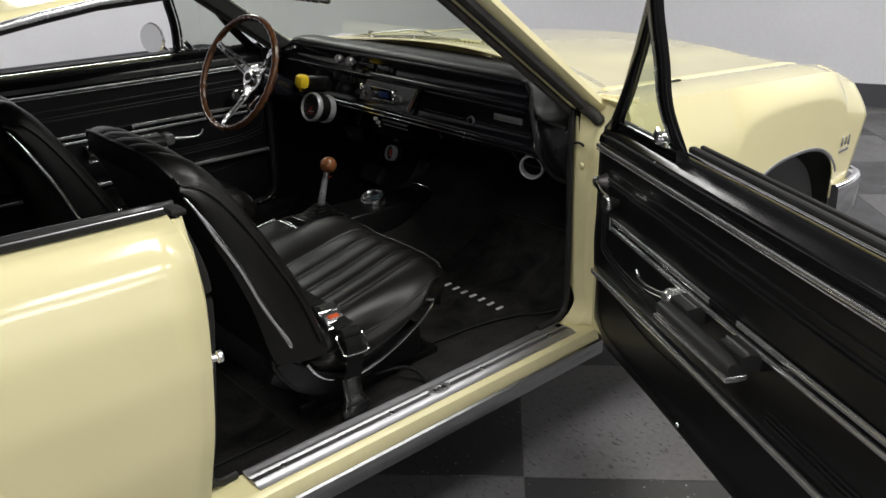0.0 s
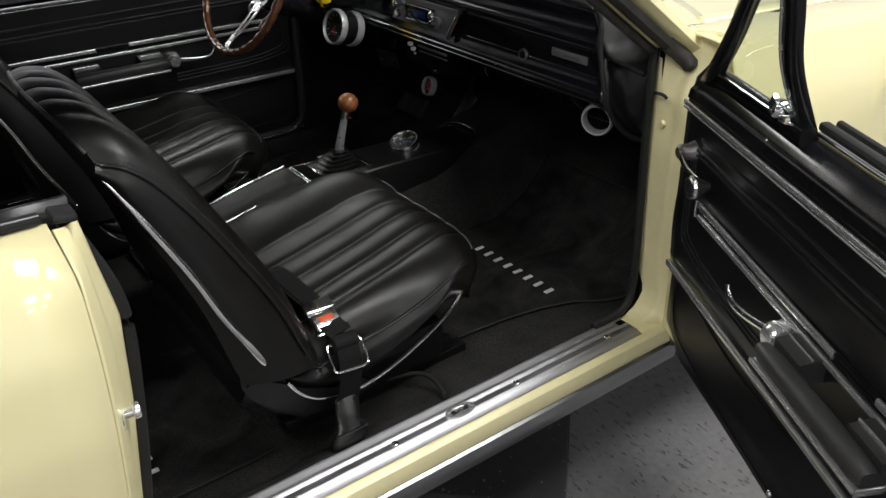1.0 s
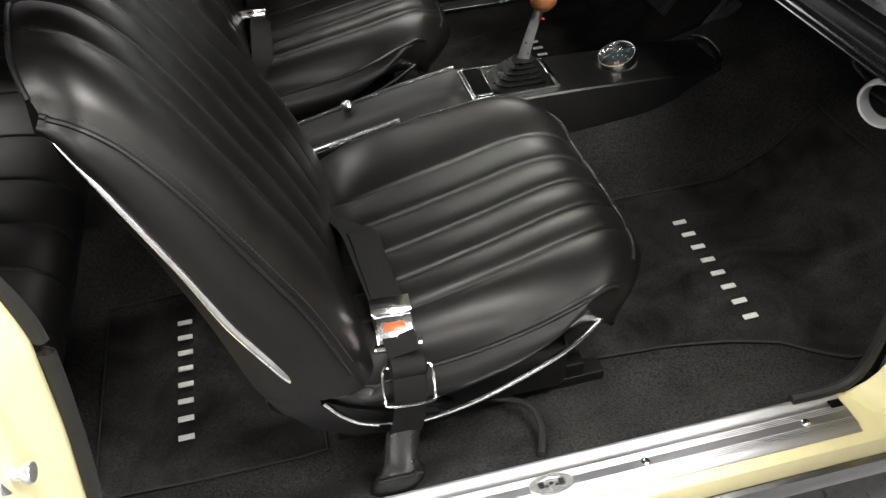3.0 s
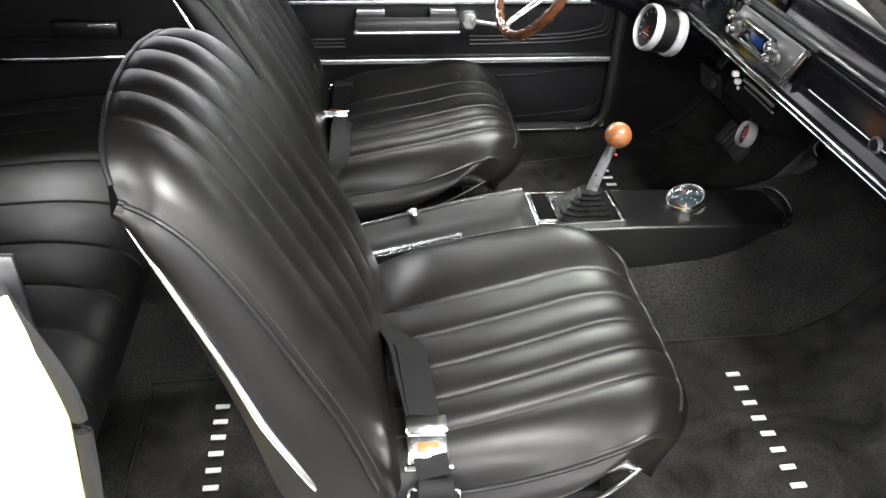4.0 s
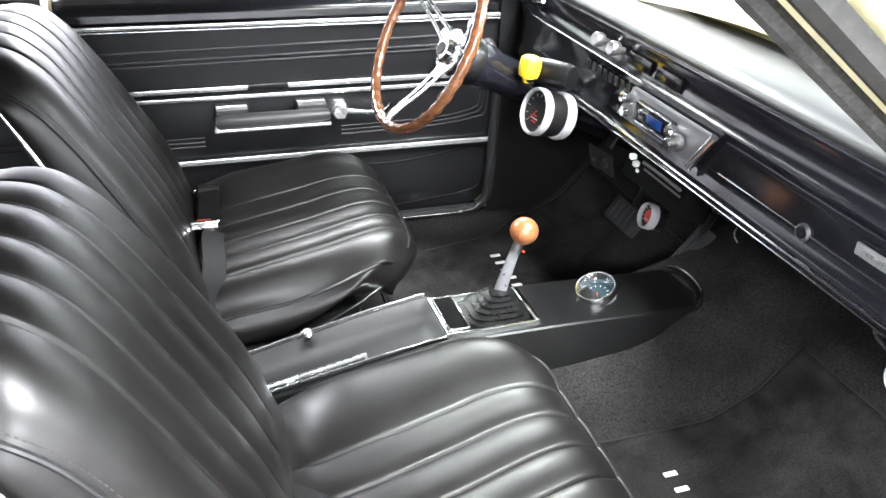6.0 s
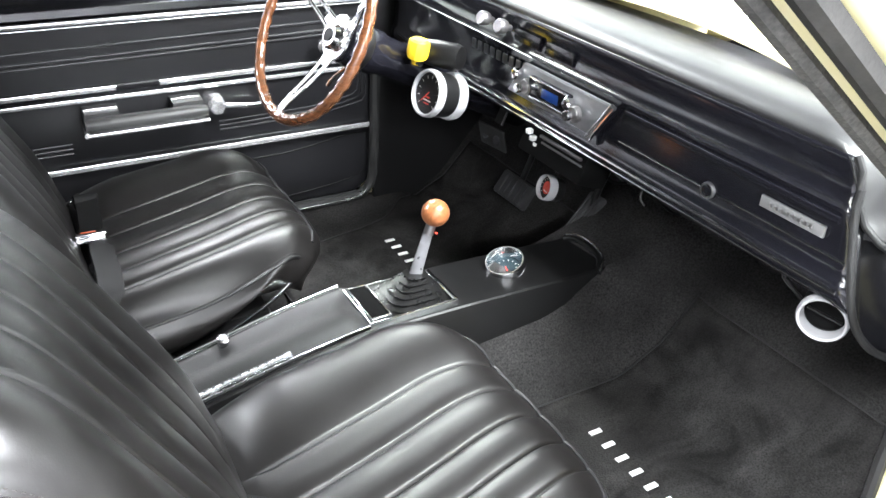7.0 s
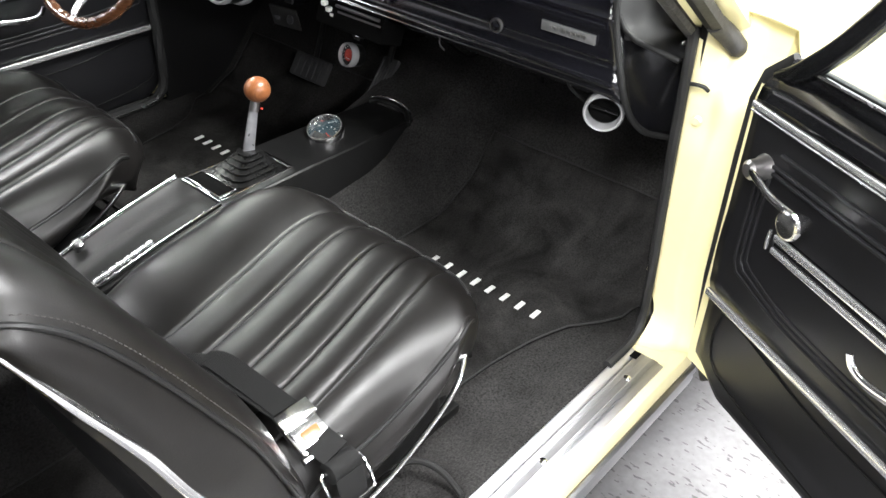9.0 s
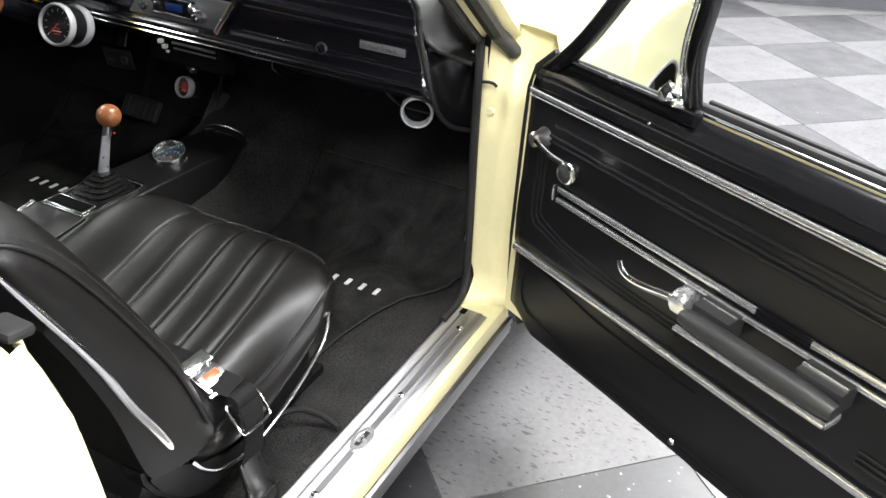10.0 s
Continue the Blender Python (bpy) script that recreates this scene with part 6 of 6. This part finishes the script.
# added bead that darkens the brightly lit joint at the dash edge
part("edge_roll", tube([V(0.533, -0.594, 0.990), V(0.534, -0.606, 0.972), V(0.532, -0.613, 0.950), V(0.526, -0.618, 0.932)] + [p + V(0.001, 0, 0) for p in edge_pts[1:]], 0.0058, 10), RUBBER, ep, "dull black bead added to cover the bright dash edge")
# added bead that draws the dark line where the gap catches light
part("top_roll", tube([dash_ring(y)[FACE - 1] + V(0, 0, -0.002) for y in (-0.735, -0.70, -0.66, -0.645, -0.635, -0.627, -0.620)], 0.0052, 10), RUBBER, ep, "dull black bead added as the dark line under the shoulder")
part("screw", lathe([(0.0, 0.004), (0.006, 0.003), (0.008, 0.0)], (0.590, -0.716, 0.888), (-0.6, -0.5, 0.6), 12), CHROME, ep)

# pedals
for nm, c, size, rx, lab in (("brake_pedal", (0.700, 0.365, 0.485), (0.020, 0.13, 0.065), 35, "black rubber brake pedal"), ("accelerator_pedal", (0.702, 0.100, 0.528), (0.016, 0.052, 0.130), 39, "long black rubber accelerator pedal")):
    p = thing(nm, c, lab, "pedal", "pedals")
    t = pose(0, 0, 0, 0, rx, 0).to_3x3()
    part("pad", box(size, c, t, 0.006), PEDAL, p)
    bm = bmesh.new()
    for k in range(5):
        o = t @ V(-size[0] / 2 - 0.001, (k - 2) * size[1] / 6, 0)
        box((0.003, size[1] / 14, size[2] * 0.8), Vector(c) + o, t, 0.001, bm)
    part("ribs", bm, PEDAL, p)
    part("arm", tube(spline([Vector(c) + V(0.01, 0, 0.0), Vector(c) + V(0.05, 0, 0.10), (0.80, c[1], 0.72)], 10), 0.008, 8), PLASTIC, p)

# ---- steering ----
AX = Vector((0.8955, 0.089, -0.435)).normalized()
SD = Vector((-0.0993, 0.995, 0)).normalized()
UP = SD.cross(AX) * -1
if UP.z < 0:
    UP = -UP
RC = Vector((0.168, 0.356, 0.947))
sw = thing("steering_wheel", RC, "wood-rimmed steering wheel with slotted metal spokes", "steering wheel")
R = 0.186
rings = []
for k in range(120):
    q = 2 * math.pi * k / 120
    o = SD * math.cos(q) + UP * math.sin(q)
    ring = []
    for j in range(14):
        a = 2 * math.pi * j / 14
        rr = 0.0112 + (0.0014 * math.cos(q * 36) if math.cos(a) < 0.2 or math.sin(a) > 0.3 else 0.0)
        ring.append(RC + o * (R + rr * math.cos(a)) + AX * (rr * math.sin(a)))
    rings.append(ring)
rings.append(rings[0])
part("rim", loft(rings, True, False), WOOD, sw, "varnished brown wooden rim")
HC = RC + AX * 0.062
for q in (30, 150, 270):
    o = SD * math.cos(radians(q)) + UP * math.sin(radians(q))
    tan = AX.cross(o)
    for off in (-1, 1):
        path = spline([HC + o * 0.035 + tan * off * 0.014, HC + o * 0.09 + tan * off * 0.011 - AX * 0.022, RC + o * (R - 0.022) + tan * off * 0.006, RC + o * (R - 0.004) + tan * off * 0.004], 12)
        part("spoke", sweep(path, rounded(0.010, 0.004, 0.0015, 2), -AX), SATIN, sw, "slotted satin metal spoke")
    part("spoke_web", sweep(spline([RC + o * (R - 0.05) - AX * 0.0 + AX * 0.010, RC + o * (R - 0.004)], 6), rounded(0.014, 0.0035, 0.001, 1), -AX), SATIN, sw)
    part("spoke_web", sweep(spline([HC + o * 0.030, HC + o * 0.060 - AX * 0.008], 6), rounded(0.034, 0.0035, 0.001, 1), -AX), SATIN, sw)
part("hub_plate", lathe([(0.0, 0.004), (0.045, 0.003), (0.048, 0.0), (0.045, -0.004), (0.0, -0.004)], HC, -AX, 32), SATIN, sw)
part("horn_button", lathe([(0.026, 0.003), (0.028, 0.012), (0.022, 0.020), (0.0, 0.022)], HC, -AX, 28), CHROME, sw, "chrome horn button")
part("horn_cap", lathe([(0.014, 0.020), (0.013, 0.0235), (0.0, 0.024)], HC, -AX, 20), DIAL, sw)
for k in range(6):
    a = radians(60 * k + 15)
    part("bolt", lathe([(0.0, 0.007), (0.004, 0.006), (0.005, 0.003)], HC + SD * 0.037 * math.cos(a) + UP * 0.037 * math.sin(a), -AX, 10), CHROME, sw)
co = thing("steering_column", RC + AX * 0.3, "black steering column", "steering column")
part("tube", lathe([(0.0, 0.075), (0.046, 0.075), (0.048, 0.09), (0.047, 0.16), (0.042, 0.17), (0.040, 0.40), (0.040, 0.62), (0.0, 0.62)], RC, AX, 28), DASH_PAINT, co)
part("collar", lathe([(0.049, 0.095), (0.051, 0.10), (0.051, 0.118), (0.049, 0.123)], RC, AX, 28), PLASTIC, co)
ll = part("signal_lever", tube(line([RC + AX * 0.13 + SD * 0.04, RC + AX * 0.125 + SD * 0.15 + UP * 0.03], 4), 0.005, 8), CHROME, co, "slim chrome signal lever")
part("tip", lathe([(0.004, -0.01), (0.008, 0.0), (0.008, 0.02), (0.0, 0.024)], RC + AX * 0.125 + SD * 0.15 + UP * 0.03, SD, 12), PLASTIC, ll)
part("tilt_lever", tube(spline([RC + AX * 0.10 - SD * 0.03 - UP * 0.03, RC + AX * 0.10 + SD * 0.02 - UP * 0.08, RC + AX * 0.10 + SD * 0.03 - UP * 0.10], 8), 0.004, 8), CHROME, co)
# yellow switch on a black stalk
ys_ = thing("yellow_switch", (0.381, 0.31, 0.892), "yellow plastic switch knob on a black stalk at the steering column", "switch")
ax = Vector((0.12, -0.10, 1.0))
part("knob", lathe([(0.008, -0.030), (0.010, -0.022), (0.020, -0.016), (0.0225, -0.006), (0.0225, 0.012), (0.021, 0.020), (0.016, 0.024), (0.0, 0.024)], (0.381, 0.31, 0.892), ax, 20, wave=lambda a: 1 + 0.035 * math.cos(8 * a)), SWITCH, ys_, "yellow ribbed knob")
part("stalk", tube(line([(0.383, 0.33, 0.862), (0.384, 0.31, 0.866), (0.378, 0.311, 0.872)], 3), 0.010, 10), PLASTIC, ys_)
part("housing", lathe([(0.0, -0.02), (0.026, -0.02), (0.028, 0.0), (0.028, 0.05), (0.024, 0.062), (0.0, 0.064)], (0.425, 0.315, 0.880), (0.5, -0.85, 0.0), 22), PLASTIC, ys_, "black round housing")
tb = thing("gauge_clamp", (0.43, 0.32, 0.80), "black clamp that holds the tachometer to the column", "clamp")
part("clamp", tube(spline([(0.43, 0.29, 0.79), (0.45, 0.33, 0.775), (0.46, 0.375, 0.80)], 8), 0.012, 10), PLASTIC, tb)

# mirror outside the driver window
mi = thing("side_mirror", (0.16, 0.98, 0.96), "round chrome door mirror outside the driver window", "mirror")
z = Vector((-0.92, -0.38, 0.05))
part("shell", lathe([(0.0, -0.035), (0.035, -0.028), (0.055, -0.010), (0.058, 0.0), (0.056, 0.003)], (0.160, 0.985, 1.000), z, 32), CHROME, mi)
part("mirror_glass", lathe([(0.055, 0.002), (0.053, 0.004), (0.0, 0.004)], (0.160, 0.985, 1.000), z, 32), material("mirror_silver", (0.9, 0.9, 0.9), 0.02, 1.0), mi)
part("stalk", tube(spline([(0.175, 0.97, 0.985), (0.19, 0.94, 0.955), (0.20, 0.915, 0.94)], 8), 0.010, 10), CHROME, mi)
part("foot", lathe([(0.022, 0.0), (0.020, 0.008), (0.010, 0.012), (0.0, 0.012)], (0.20, 0.908, 0.935), (0, 0.6, 0.8), 16), CHROME, mi)
rv = thing("rear_view_mirror", (0.24, 0.0, 1.24), "chrome-backed rear view mirror under the roof edge", "mirror")
part("shell", box((0.02, 0.22, 0.055), (0.235, 0.0, 1.215), pose(0, 0, 0, 0, 8, 0).to_3x3(), 0.008), SATIN, rv)
part("stalk", tube(line([(0.24, 0, 1.23), (0.22, 0, 1.285)], 3), 0.006, 8), CHROME, rv)

# ---- the showroom floor ----
slab_ob = part("floor", slab([Vector(c).to_3d() for c in CORNERS], (0, 0, -0.12), (0, 0, -0.004)), GROUT)
tagged(slab_ob, "checkered vinyl tile floor in light and dark grey", "floor", kind="structure")
SIDE = 0.605
C0 = Vector((0.235, -0.885))
E1, E2 = Vector((0.70711, -0.70711)) * SIDE, Vector((0.70711, 0.70711)) * SIDE
bmt = box((SIDE - 0.003, SIDE - 0.003, 0.004), (0, 0, 0), pose(0, 0, 0, 0, 0, 45).to_3x3(), 0.0008, segments=1)
mesh_l = finish("tile", bmt, TILE_LIGHT)
light_me = mesh_l.data
dark_me = light_me.copy()
dark_me.materials.clear()
dark_me.materials.append(TILE_DARK)
bpy.data.objects.remove(mesh_l)


def inside(p):
    for i in range(4):
        a, b = Vector(CORNERS[i]), Vector(CORNERS[(i + 1) % 4])
        if (b - a).cross(p - a) < 0.25 * (b - a).length:
            return False
    return True


cells = []
for i in range(-16, 17):
    for j in range(-16, 17):
        c = C0 + E1 * (i + 0.5) + E2 * (j + 0.5)
        if inside(c):
            cells.append(((c - Vector((2.0, -1.2))).length, c, (i + j) % 2))
cells.sort(key=lambda q: q[0])
for k, (dist, c, par) in enumerate(cells[:290]):
    t = new("tile", light_me if par == 0 else dark_me)
    t.location = (c.x, c.y, -0.002)
    t.parent = slab_ob
for par, mt in ((0, TILE_LIGHT), (1, TILE_DARK)):
    vs, fs = [], []
    for dist, c, q in cells[290:]:
        if q != par:
            continue
        n = len(vs)
        for a, b in ((-0.5, -0.5), (0.5, -0.5), (0.5, 0.5), (-0.5, 0.5)):
            p = c + E1 * a * 0.995 + E2 * b * 0.995
            vs.append((p.x, p.y, 0.0))
        fs.append((n, n + 1, n + 2, n + 3))
    me = bpy.data.meshes.new("far_tiles")
    me.from_pydata(vs, [], fs)
    me.materials.append(mt)
    o = new("far_tiles", me)
    o.parent = slab_ob
    tagged(o, kind="stuff")
